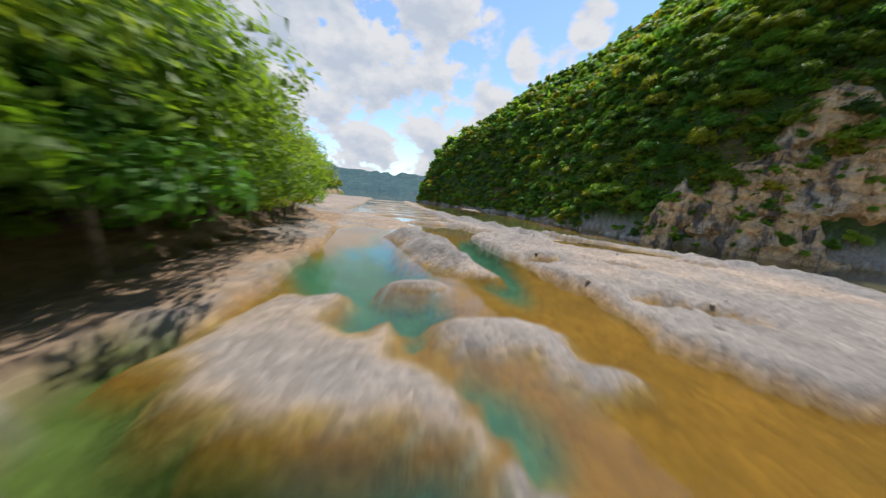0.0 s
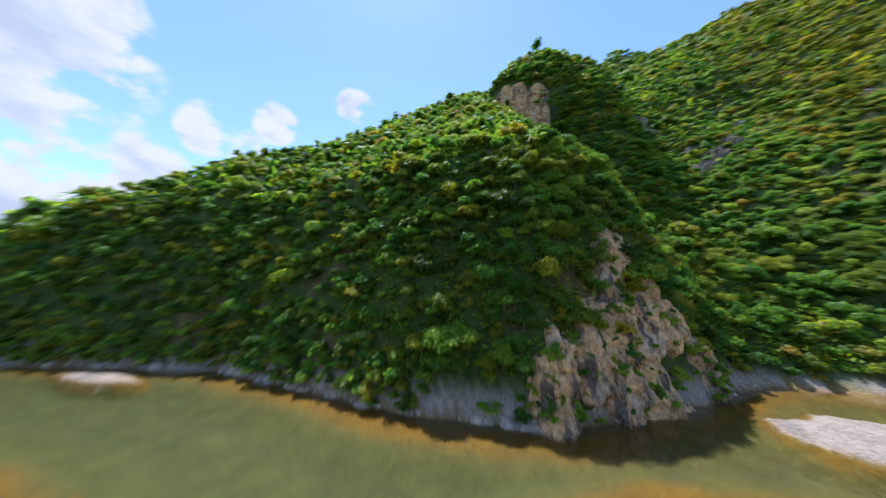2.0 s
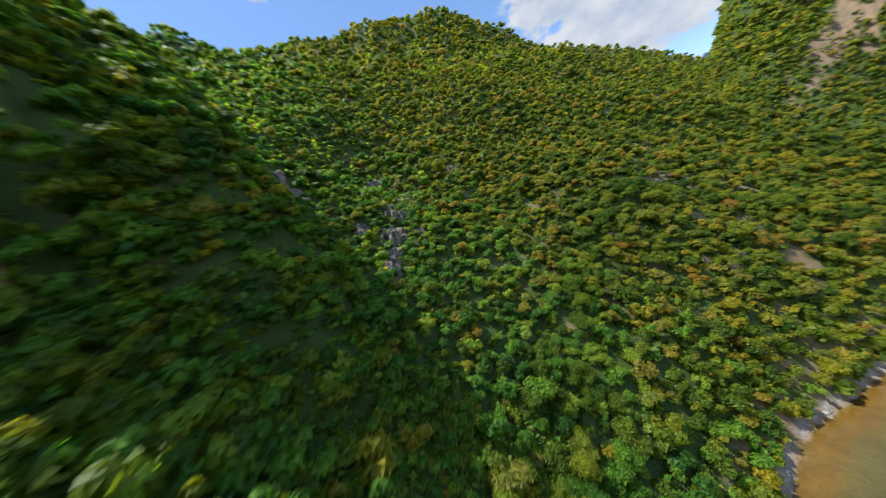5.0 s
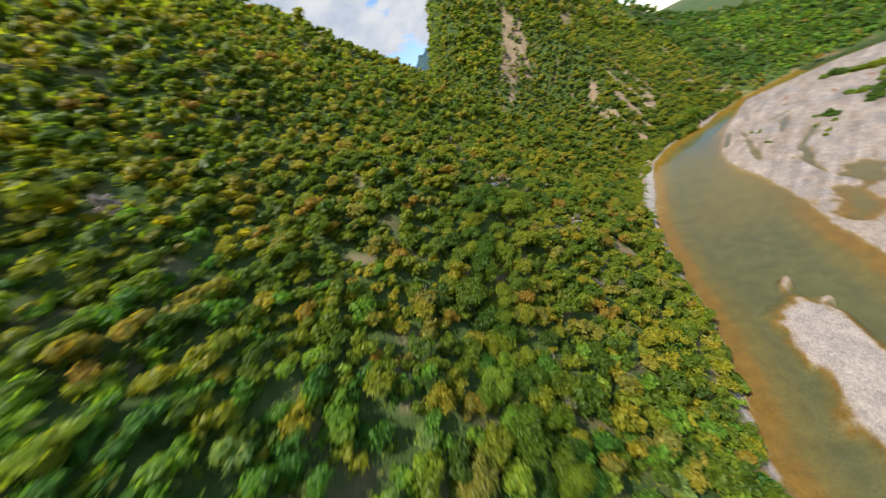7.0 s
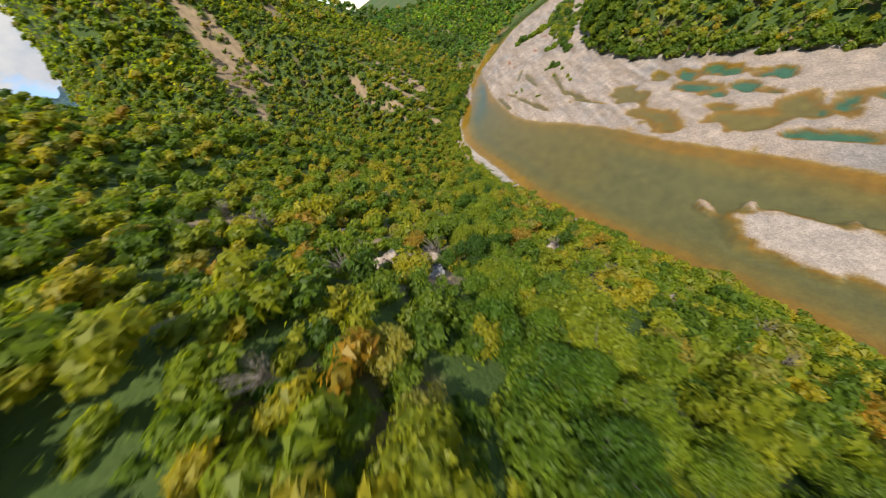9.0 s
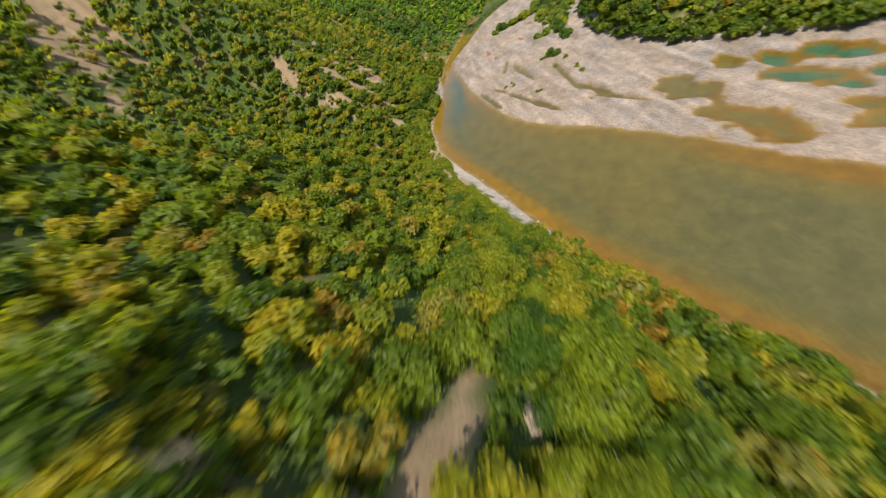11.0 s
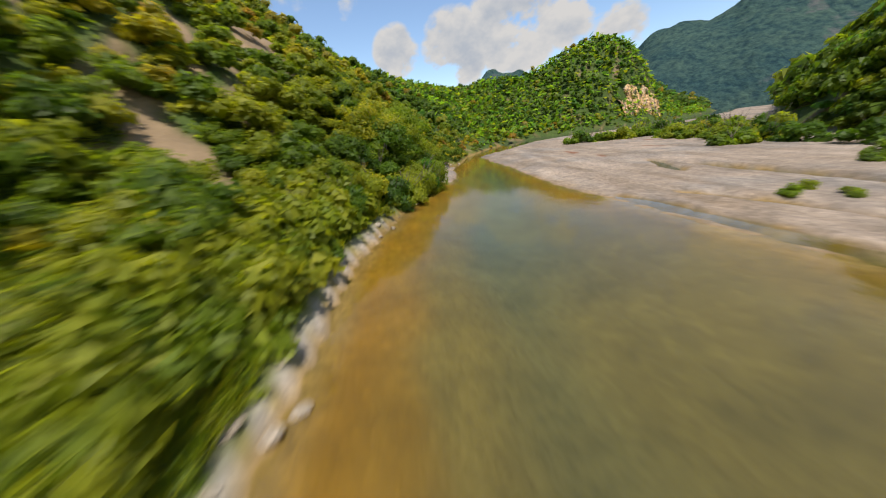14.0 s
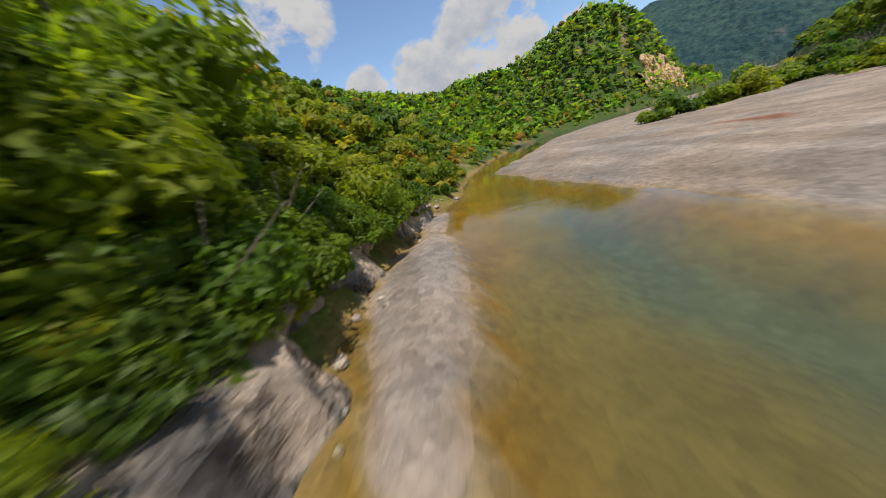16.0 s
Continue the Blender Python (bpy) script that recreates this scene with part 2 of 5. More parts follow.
MAT_GROUND = ground_material()
MAT_CLIFF = rock_material("limestone_cliff", (0.60, 0.48, 0.34), (0.74, 0.47, 0.23), (0.12, 0.112, 0.105))
MAT_CRAG = rock_material("weathered_grey_rock", (0.30, 0.285, 0.27), (0.34, 0.28, 0.22), (0.07, 0.07, 0.07))
MAT_BLOCK = rock_material("weathered_pale_rock", (0.42, 0.39, 0.36), (0.45, 0.36, 0.28), (0.12, 0.115, 0.11))
MAT_BOULDER = rock_material("pale_limestone", (0.50, 0.47, 0.43), (0.55, 0.46, 0.36), (0.28, 0.26, 0.24))
MAT_LEAF_TREE = leaf_material("tree_leaves", lush(TREE_STOPS), True)
MAT_LEAF_DARK = leaf_material("dark_tree_leaves", [(p, (r * 1.2, g * 1.12, b * 1.1)) for p, (r, g, b) in TREE_STOPS], True)
MAT_LEAF_WOOD = leaf_material("woodland_leaves", lush(LEAF_STOPS), False)
MAT_LEAF_TREE_DRY = leaf_material("dry_tree_leaves", [(p, (r * 0.88, g, b)) for p, (r, g, b) in olive(TREE_STOPS)], True)
MAT_LEAF_WOOD_DRY = leaf_material("dry_woodland_leaves", olive(LEAF_STOPS), False)
MAT_BARK = bark_material()
MAT_WATER = water_material()

# ---------------- the lie of the land ----------------
# shore of the mountain side, downstream to upstream: x, y, slope of the first 15 m, slope above
HEADLAND_SHORE = [
    (120, 500, 1.2, 0.6), (60, 330, 1.6, 0.7), (6, 230, 1.8, 0.8), (-12, 192, 2, 0.9), (-9, 167, 2.3, 0.95), (5, 143, 2.4, 0.95), (27, 104, 2.5, 0.95),
    (32, 64, 2.6, 0.95), (38, 48, 2.7, 0.95), (47, 40, 2.9, 0.95), (53, 36, 2.9, 0.95), (58.5, 31.6, 2.6, 0.95), (65, 28.5, 2, 1), (71, 24, 1.4, 1),
]
BAY_SHORE = [
    (73, 17, 0.95, 1), (74, 9, 0.95, 0.95), (75, 0, 0.95, 0.95), (75.5, -12, 1.2, 0.98), (74, -25, 1.3, 1), (69, -38, 1.35, 1), (63, -54, 1.25, 1),
    (57, -80, 1.2, 0.98), (48, -108, 0.95, 0.95), (43, -118, 0.7, 1), (37, -130, 0.55, 1.05), (29.5, -146, 0.3, 1.1), (20, -164, 0.3, 1.1),
    (8, -177, 0.6, 1.1), (0, -182.5, 0.75, 1.05),
]
BEND_SHORE = [
    (-8, -188, 0.95, 0.95), (-14, -191.2, 1.1, 0.9), (-18.2, -194.4, 1.2, 0.85), (-21, -197.5, 1.2, 0.85), (-26.5, -200.8, 1.1, 0.8), (-34, -204.6, 0.9, 0.72), (-42, -207, 0.75, 0.65), (-56, -215, 0.6, 0.6),
    (-76, -222, 0.5, 0.6), (-100, -228, 0.5, 0.6), (-125, -226, 0.5, 0.6), (-150, -214, 0.5, 0.6), (-180, -196, 0.5, 0.6), (-230, -180, 0.5, 0.6),
    (-330, -165, 0.5, 0.5), (-700, -150, 0.4, 0.4),
]
EAST = HEADLAND_SHORE + BAY_SHORE + BEND_SHORE
# the side ravine that opens on the bank: x, y, height of its floor
RAVINE = [(25, -164, 0.5, 1.0), (50, -185, 6, 1.0), (80, -205, 20, 1.1), (112, -235, 48, 1.3), (126, -290, 64, 1.7), (136, -400, 92, 1.5), (170, -700, 120, 0.9)]
SIDE_GULLY = [(25, -166, 1), (33, -200, 9), (41, -230, 18), (50, -262, 55)]
EAST_CLOSE = [(-2500, -150), (-4500, -4500), (4500, -4500), (4500, 1800), (1500, 1500), (300, 900)]
# edge of the gravel bar along the main channel
BAR = [
    (-60, 300), (-22, 190), (-9, 132), (-3, 100), (3, 80), (7, 62), (16, 49), (25, 43), (29, 39.5), (33, 33.5), (36, 25.5), (36.5, 10), (34.5, -10),
    (32, -25), (29.5, -39), (25, -53), (19, -78), (13.5, -92), (8.8, -112), (7.8, -123), (5.4, -133), (2.6, -141.5), (-0.6, -147.5), (-7, -155.5), (-11, -161.5), (-20, -174), (-27.5, -181.6), (-36.5, -190.6),
    (-43, -198), (-54, -209), (-83, -213), (-105, -217), (-125, -214), (-150, -202), (-180, -184), (-230, -168), (-330, -152), (-700, -132),
]
# edge of the forest on the other bank
FOREST = [
    (-2500, 900), (-400, 420), (-130, 275), (-88, 232), (-68, 216), (-70, 190), (-75, 162), (-68, 138), (-52, 112), (-42, 90), (-30, 67), (-20, 45), (-14.5, 28), (-12.0, 18), (-10.6, 8), (-11.5, -12),
    (-13.5, -30), (-14, -46), (-20, -66), (-24, -83), (-29, -103), (-41, -123), (-57, -138), (-76, -148), (-100, -150), (-140, -146), (-330, -128),
    (-700, -100), (-2500, -60),
]
# water among the bars where the walk begins
POOLS = [(-5, 1), (-6.8, 7), (-7.0, 9.6), (-5.6, 11), (-6.3, 15.5), (-9.8, 34.5), (-18, 62), (-22, 90), (-30, 130), (-60, 300), (-30, 300), (-14, 132), (-7, 100), (-1, 75), (2.5, 57),
         (5, 48), (8.6, 40), (5.6, 35.5), (6, 30), (8, 25), (9.4, 20.5), (10.9, 15.8), (10.3, 12), (12.6, 9.3), (15, 8.5), (17, 3), (12, -6), (2, -8)]
# gravel banks in the pools and ponds on the bar: x, y, half length, half width, turn, height
POOL_BANKS = [(0.5, 16.4, 1.5, 0.7, 10, 0.35), (3.2, 6.0, 0.9, 0.3, -50, 0.22)]
# outlines of the larger banks among the pools, with their height and how steeply they rise from the water
SAND_BANK = [(-6.1, 9.1), (-5.5, 11.1), (-5.6, 12.6), (-5.2, 13.9), (-2.8, 14.6), (-2.9, 11.8), (-1.6, 10.7), (-0.75, 10.8), (-0.5, 12.2), (0.0, 10.4), (1.9, 8.7), (2.5, 7.7), (2.6, 6.7), (1.6, 7.2), (0.6, 7.8), (-0.6, 7.5), (-1.6, 7.3), (-2.9, 7.4), (-4.7, 7.9), (-5.0, 9.0)]
STONE_BANK = [(1.4, 11.8), (2.3, 12.8), (4.4, 13.1), (5.9, 12.7), (6.2, 11.6), (5.9, 10.3), (7.0, 9.9), (7.6, 9.5), (6.7, 9.0), (5.5, 8.7), (4.9, 9.4), (4.8, 10.7), (3.8, 10.8), (2.4, 10.1), (1.8, 10.7)]
NEAR_HEAP = [(-0.1, 21.3), (2.4, 20.0), (5.4, 19.2), (4.3, 22.5), (3.4, 25.5), (3.1, 29.2), (1.9, 30.7), (-1.3, 29.7), (-1.9, 28.2), (-1.4, 25.2)]
FAR_HEAP = [(-4.3, 31.8), (-3.1, 34.1), (-0.9, 35.8), (1.4, 32.8), (1.6, 31.1), (-1.2, 30.1), (-2.9, 30.0)]
SAND_FLAT = [(-21, 46), (-22, 55), (-28, 73), (-15.5, 60), (-6, 53), (-1.5, 42), (-4.1, 37.8), (-9.1, 38.1), (-10.5, 34)]
OUTLINED = [(SAND_BANK, 0.13, 0.16, 0.3), (STONE_BANK, 0.26, 0.4, 0.5), (NEAR_HEAP, 1.15, 0.62, 1.0), (FAR_HEAP, 1.05, 0.62, 1.0), (SAND_FLAT, 0.16, 0.06, 0.2)]
SHOALS = [
    (2, 48.4, 5.5, 1, 3, 0.4), (-4, 58, 8, 0.9, 8, 0.25), (-7, 66, 8, 1, 4, 0.2),
    (-12, 60, 5, 1.2, 15, 0.15), (-6, 74, 9, 1.1, 6, 0.25), (-10, 84, 9, 1.3, 5, 0.25), (-12, 97, 9, 1.4, 0, 0.25), (-16, 112, 12, 2, 4, 0.25),
    (-22, 135, 14, 2, 8, 0.25),
]
ISLANDS = [
    (14.2, 114.5, 8.5, 2.0, -72, 0.2), (24, 109, 5.0, 1.6, -65, 0.25), (54, 21, 8.5, 4.2, -50, 0.5), (56, 2, 16, 6, 87, 0.6), (53, -22, 20, 6.6, 80, 0.6), (49.5, -44, 12, 4.6, 70, 0.45),
    (42.9, -61.3, 2.4, 1, 50, 0.06), (41.2, -54, 1.5, 0.9, 30, 0.08), (13.5, 39.5, 2, 5, -30, 0.9), (8.5, 30, 1.2, 3, 20, 0.5),
    (-25.6, -197.2, 6.6, 1.75, 37, 0.45), (-32, -201.6, 4.5, 0.9, 35, 0.35), (-20.6, -193.2, 2.6, 1.0, 48, 0.35),
]
BANKS = POOL_BANKS + SHOALS + ISLANDS
START_PONDS = [
    (10.2, 24.9, 1.5, 0.8, 25, 0), (16.6, 25, 1.7, 0.5, -20, 0), (14.4, 15.1, 2, 0.8, -28, 0), (22.2, 35.8, 5.6, 2.6, -28, 0),
    (25.6, 30.2, 3.4, 0.7, -55, 0), (20.6, 41.4, 4.4, 1.2, -32, 0),
]
BAR_PONDS = [
    (-15.8, -90.7, 4.9, 2.2, 48, 0), (-15.6, -83.6, 5.1, 2.2, 38, 1), (-13.4, -69.9, 8.7, 2.7, 71, 1), (-6.4, -78.2, 6.2, 2.4, 68, 1),
    (-4.9, -66.1, 3.4, 1.8, 44, 1), (-1.7, -71, 2.2, 1.3, 54, 1), (-10.1, -59.5, 3.1, 1.7, 45, 1), (-6.4, -97.2, 7, 3, 42, 0),
    (8.2, -83.6, 7.2, 4, 60, 0), (4.7, -69.2, 3.5, 1.6, 75, 0), (-0.3, -59, 2.7, 1.4, 72, 1), (10.9, -61.3, 7.8, 3.4, 85, 0),
    (6.7, -52.8, 5.6, 3.4, 45, 0), (7.5, -46.5, 4.1, 2.4, 25, 1),
]
UPPER_PONDS = [
    (16.8, -51.6, 2.5, 1.3, 90, 1), (18.1, -47, 3.6, 1.5, 94, 1), (18.7, -42.4, 2.4, 1.5, 69, 1), (17.5, -36, 4, 1.5, 90, 1),
    (5, -38, 4.5, 2.6, 60, 1), (3, -30, 7, 3, 80, 0), (12, -22, 9, 3, 84, 0), (-2, -18, 7, 2.4, 80, 1), (-10, -120, 9, 0.8, 58, 0),
    (-20, -132, 12, 0.7, 40, 0), (-4, -110, 6, 0.7, 70, 0), (-9, -143, 14, 0.8, 62, 0), (-28, -152, 10, 0.8, 48, 0),
    (-10.3, -158.3, 8.5, 0.65, 54, 0), (-36, -165, 5, 0.8, 20, 0),
]
PONDS = START_PONDS + BAR_PONDS + UPPER_PONDS


def lattice(ix, iy, seed):
    h = (ix.astype(np.int64) * 374761393 + iy.astype(np.int64) * 668265263 + seed * 982451653) & 0xFFFFFFFF
    h = ((h ^ (h >> 13)) * 1274126177) & 0xFFFFFFFF
    return ((h ^ (h >> 16)) & 0xFFFF) / 65535.0


def vnoise(x, y, seed=0):
    """Smooth random numbers from 0 to 1 over the plan, one lattice cell a metre."""
    ix, iy = np.floor(x), np.floor(y)
    fx, fy = x - ix, y - iy
    fx, fy = fx * fx * (3 - 2 * fx), fy * fy * (3 - 2 * fy)
    a, b = lattice(ix, iy, seed), lattice(ix + 1, iy, seed)
    c, d = lattice(ix, iy + 1, seed), lattice(ix + 1, iy + 1, seed)
    return (a * (1 - fx) + b * fx) * (1 - fy) + (c * (1 - fx) + d * fx) * fy


def fbm(x, y, size, octaves=4, seed=0):
    out, amp, tot = 0.0, 1.0, 0.0
    for o in range(octaves):
        out = out + amp * vnoise(x / size, y / size, seed + o)
        tot, amp, size = tot + amp, amp * 0.5, size * 0.5
    return out / tot


def within(px, py, poly):
    """Which plan points lie inside a closed line."""
    res = np.zeros(px.shape, bool)
    n = len(poly)
    for i in range(n):
        (x0, y0), (x1, y1) = poly[i][:2], poly[(i + 1) % n][:2]
        if y0 == y1:
            continue
        cross = ((y0 > py) != (y1 > py)) & (px < (x1 - x0) * (py - y0) / (y1 - y0) + x0)
        res ^= cross
    return res


def away(px, py, line, extras=False):
    """Distance from plan points to an open line, and the line's further values, blended towards the nearest stretch."""
    best = np.full(px.shape, 1e9)
    wsum = np.zeros(px.shape)
    vals = [np.zeros(px.shape) for _ in range(len(line[0]) - 2)] if extras else []
    for a, b in zip(line, line[1:]):
        dx, dy = b[0] - a[0], b[1] - a[1]
        u = np.clip(((px - a[0]) * dx + (py - a[1]) * dy) / (dx * dx + dy * dy), 0, 1)
        d = np.hypot(px - a[0] - u * dx, py - a[1] - u * dy)
        best = np.minimum(best, d)
        if extras:
            w = math.hypot(dx, dy) / (d + 1.5) ** 5
            wsum += w
            for i, v in enumerate(vals):
                v += w * (a[2 + i] * (1 - u) + b[2 + i] * u)
    return (best, [v / wsum for v in vals]) if extras else best


def smooth(a, b, x):
    t = np.clip((x - a) / (b - a), 0, 1)
    return t * t * (3 - 2 * t)


def blob(px, py, x, y, a, b, turn):
    """1 in the middle of an oval, 0 at its edge, below 0 outside."""
    c, s = math.cos(radians(turn)), math.sin(radians(turn))
    u, v = ((px - x) * c + (py - y) * s) / max(a, 0.1), ((py - y) * c - (px - x) * s) / max(b, 0.1)
    return 1 - np.sqrt(u * u + v * v)


def crag(px, py):
    """Distance behind the rock face under the wooded knob, and 1 along its length, 0 past its ends."""
    return px - (99.5 + (78 - py) * 0.27), smooth(51, 57, py) * smooth(83, 77, py)


EAST_POLY = [(p[0], p[1]) for p in EAST] + EAST_CLOSE
WEST_POLY = FOREST + [(-4500, -60), (-4500, 1500)]
BAR_POLY = BAR + [(-2500, -100)] + FOREST[::-1][1:-2]


def land(px, py):
    """Ground height, and what covers it: forest distance (negative off the woods), depth of the sandy share, teal share."""
    px, py = np.asarray(px, float), np.asarray(py, float)
    wob = (fbm(px, py, 9, 3, 5) - 0.5) * 3.2
    east, west = within(px, py, EAST_POLY), within(px, py, WEST_POLY)
    d, (k1, k2) = away(px, py, EAST, True)
    d_w = away(px, py, FOREST)
    d_b = away(px, py, BAR)
    # mountain side
    de = np.maximum(d + wob * smooth(2, 12, d), 0)
    rough = (fbm(px, py, 55, 4, 21) - 0.5) * 0.42
    high = smooth(0.66, 0.95, k2)
    z_e = 0.35 + k1 * np.minimum(de, 15) + k2 * (1 + rough) * np.clip(de - 15, 0, 35 + 40 * high) + high * (1.18 * np.clip(de - 90, 0, 105) + 0.4 * np.clip(de - 195, 0, 140))
    d_r, (floor_r, wall_r) = away(px, py, RAVINE, True)
    lid = floor_r + wall_r * d_r
    z_e = np.where(z_e > lid, lid + 0.08 * (z_e - lid), z_e)
    lid = 97 - 0.80 * (py - 95) + 2.2 * np.maximum(78 - py, 0)
    z_e = np.where(z_e > lid, lid + 0.25 * (z_e - lid), z_e)
    lid = floor_r + 1.3 * d_r
    z_e = np.where((py < -200) & (px > 118 - 0.1 * (py + 260)) & (z_e > lid), lid + 0.1 * (z_e - lid), z_e)
    d_s, (floor_s,) = away(px, py, SIDE_GULLY, True)
    lid = floor_s + 1.1 * d_s
    z_e = np.where(z_e > lid, lid + 0.15 * (z_e - lid), z_e)
    z_e -= 0.14 * np.maximum(z_e - 60, 0) * smooth(-60, -230, py) * smooth(100, 170, px) + 14 * np.exp(-(((px - 268) / 60) ** 2 + ((py - 10) / 60) ** 2))
    z_e += 5 * np.exp(-(((px - 103) / 20) ** 2 + ((py - 92) / 20) ** 2)) + 30 * np.exp(-(((px - 266) / 45) ** 2 + ((py + 170) / 55) ** 2)) + 6 * np.exp(-(((px - 85) / 11) ** 2 + ((py - 66) / 14) ** 2))
    z_e += 36 * np.exp(-(((px - 129) / 27) ** 4 + ((py - 58) / 23) ** 4)) + 3.5 * np.exp(-(((px - 104) / 16) ** 2 + ((py + 62) / 22) ** 2)) + 0.45 * np.clip(de - 50, 0, 110) * (1 - high) * smooth(-170, -60, px) + (fbm(px, py, 16, 3, 33) - 0.5) * 5 * smooth(6, 25, de)
    z_e += 120 * np.exp(-(((px - 30) / 62) ** 2 + ((py + 385) / 70) ** 2)) + smooth(0, 16, de) * (23 * np.exp(-(((px + 205) / 36) ** 2 + ((py + 226) / 26) ** 2)) + 18 * np.exp(-(((px + 226) / 26) ** 2 + ((py + 208) / 20) ** 2)))
    s_c, w_c = crag(px, py)
    z_e += w_c * np.where(s_c < 0, -4 * np.exp(-(s_c / 7) ** 2), 8 * np.exp(-(s_c / 14) ** 2))
    # other bank
    z_w = 1.2 + (0.42 + 0.25 * smooth(-60, -120, py)) * np.minimum(d_w, 70) + 0.25 * np.clip(d_w - 70, 0, 200) + (fbm(px, py, 20, 3, 9) - 0.5) * 4 * smooth(2, 20, d_w)
    z_w += 0.6 * smooth(-100, -130, py) * np.minimum(d_w, 25)
    z_w += 0.36 * smooth(100, 140, py) * np.minimum(d_w, 36)
    # river bed: channel, bar, pools
    edge = (fbm(px, py, 5, 3, 12) - 0.5)
    bar = within(px + edge * 2.2, py + edge * 2.2, BAR_POLY)
    shelf = smooth(-168, -190, py)
    deep = np.minimum(d * (1 - 0.25 * shelf), d_b * (1 + 1.5 * shelf))
    z_ch = -0.02 - 0.42 * smooth(0, np.where((py > -105) & (py < 20), 1.7, 3.2), deep + edge) - 1.5 * smooth(3.0, 11, deep + 2 * edge)
    lumps = fbm(px, py, 3.2, 4, 41)
    rim = np.exp(-((d_b - 3.0) / 1.8) ** 2) * smooth(15, 24, py) * (1 - smooth(60, 90, py))
    z_bar = 0.10 + 0.34 * smooth(0, 7, d_b) + 0.26 * (lumps - 0.5) * smooth(12, 0, d_b) + 0.16 * (lumps - 0.5) + rim * (0.4 + 1.6 * np.clip(fbm(px, py, 2.6, 3, 55) - 0.42, 0, 1))
    z_bar += 0.45 * smooth(6, 0, d_w) * (py < 60)
    z_bar += 0.22 * smooth(-60, -120, py) * (fbm((px + py) * 0.12, (px - py) * 0.8, 2.0, 3, 75) - 0.5)
    pool = within(px + edge * 1.6, py + edge * 1.6, POOLS)
    z_pool = -0.14 - 0.32 * fbm(px, py, 5, 3, 61) - 1.3 * np.clip(blob(px, py, -2.5, 21, 5.0, 19, 2) + 0.6 * (fbm(px, py, 5, 3, 63) - 0.5), 0, 0.8) - 1.0 * np.clip(blob(px, py, -2.0, 4.0, 5.5, 4.8, 0), 0, 0.6)
    z_pool = z_pool - 0.9 * np.clip(blob(px, py, -4.4, 5.8, 4.2, 3.0, -15), 0, 0.7)
    z_pool = z_pool - 1.2 * np.clip(blob(px, py, 5.4, 26, 2.4, 12, 2), 0, 0.7)
    z_pool = z_pool - 0.75 * np.clip(1.6 * blob(px, py, 0.6, 12.6, 1.9, 3.4, 0), 0, 1) - 0.45 * np.clip(1.6 * blob(px, py, 3.0, 7.8, 1.6, 2.4, 30), 0, 1) - 0.6 * np.clip(1.5 * blob(px, py, -1.5, 5.6, 5.5, 1.7, 0), 0, 1)
    z_pool = z_pool - 0.45 * smooth(2, -2, px) * smooth(14, 8, py)
    z_pool = np.where(py > 50, -0.22 - 0.5 * fbm(px, py, 8, 3, 62), z_pool)
    z = np.where(bar, np.where(pool, z_pool, z_bar), z_ch)
    z = np.where(bar & (py > 150), z - 2.2 * smooth(150, 210, py), z)
    teal = np.where(pool & bar & (py < 50), 1.0, np.where(pool & bar, 0.35, 0.0))
    for x, y, a, b, turn, h in BANKS:
        if a == 0:
            continue
        f = blob(px, py, x, y, a * 1.12, b * 1.12, turn) + (edge + (lumps - 0.5)) * 0.55
        top = np.minimum(f * 2.2, 1.0) * h * (0.62 + 0.8 * (lumps - 0.2) + (1.3 * (fbm(px, py, 1.7, 3, 42) - 0.5) if h > 0.8 else 0))
        z = np.where((f > -0.25) & ~east, np.maximum(z, np.where(f > 0, top, f * 1.6 * max(1.0, b / 1.6))), z)
    for line, h, rise, rough in OUTLINED:
        wx, wy = px + (fbm(px, py, 1.4, 3, 43) - 0.5) * 0.9, py + (fbm(px, py, 1.4, 3, 44) - 0.5) * 0.9
        f = away(wx, wy, line + line[:1]) * np.where(within(wx, wy, line), 1, -1)
        body = np.clip(f * rise, 0, h) * (1 - 0.5 * rough + rough * fbm(px, py, 2.2, 4, 42)) + rough * 0.5 * np.clip(f, 0, 1) * (fbm(px, py, 0.9, 2, 48) - 0.5)
        z = np.where((f > -1.2) & ~east & ~west, np.maximum(z, np.where(f > 0, 0.03 + body, np.where(f > -0.5, f * 0.5, 2.0 * f + 0.75))), z)
    for x, y, a, b, turn, green in PONDS:
        f = blob(px, py, x, y, a * 1.3, b * 1.35, turn) + edge * 0.45 + np.where(py < -10, 1.4 * (fbm(px, py, 4.5, 3, 14) - 0.52), 0)
        z = np.where((f > -0.3) & bar, np.minimum(z, np.where(f > 0, -np.minimum(f * 1.5, 0.9), -f * 1.4)), z)
        teal = np.where((f > 0.05) & bar, np.maximum(teal, 0.9 * green), teal)
    z = np.where(east, z_e, np.where(west, z_w, z))
    wood = np.where(east, d, np.where(west, d_w, -1.0))
    return z, wood, teal, d, east


def sheet(px, py):
    """Height of the finished ground sheet."""
    px, py = np.asarray(px, float), np.asarray(py, float)
    i, j = np.clip(np.searchsorted(GX, px) - 1, 0, len(GX) - 2), np.clip(np.searchsorted(GY, py) - 1, 0, len(GY) - 2)
    u, v = (px - GX[i]) / (GX[i + 1] - GX[i]), (py - GY[j]) / (GY[j + 1] - GY[j])
    return (GROUND[j, i] * (1 - u) + GROUND[j, i + 1] * u) * (1 - v) + (GROUND[j + 1, i] * (1 - u) + GROUND[j + 1, i + 1] * u) * v


def height_at(x, y):
    return float(sheet(np.array([x]), np.array([y]))[0])


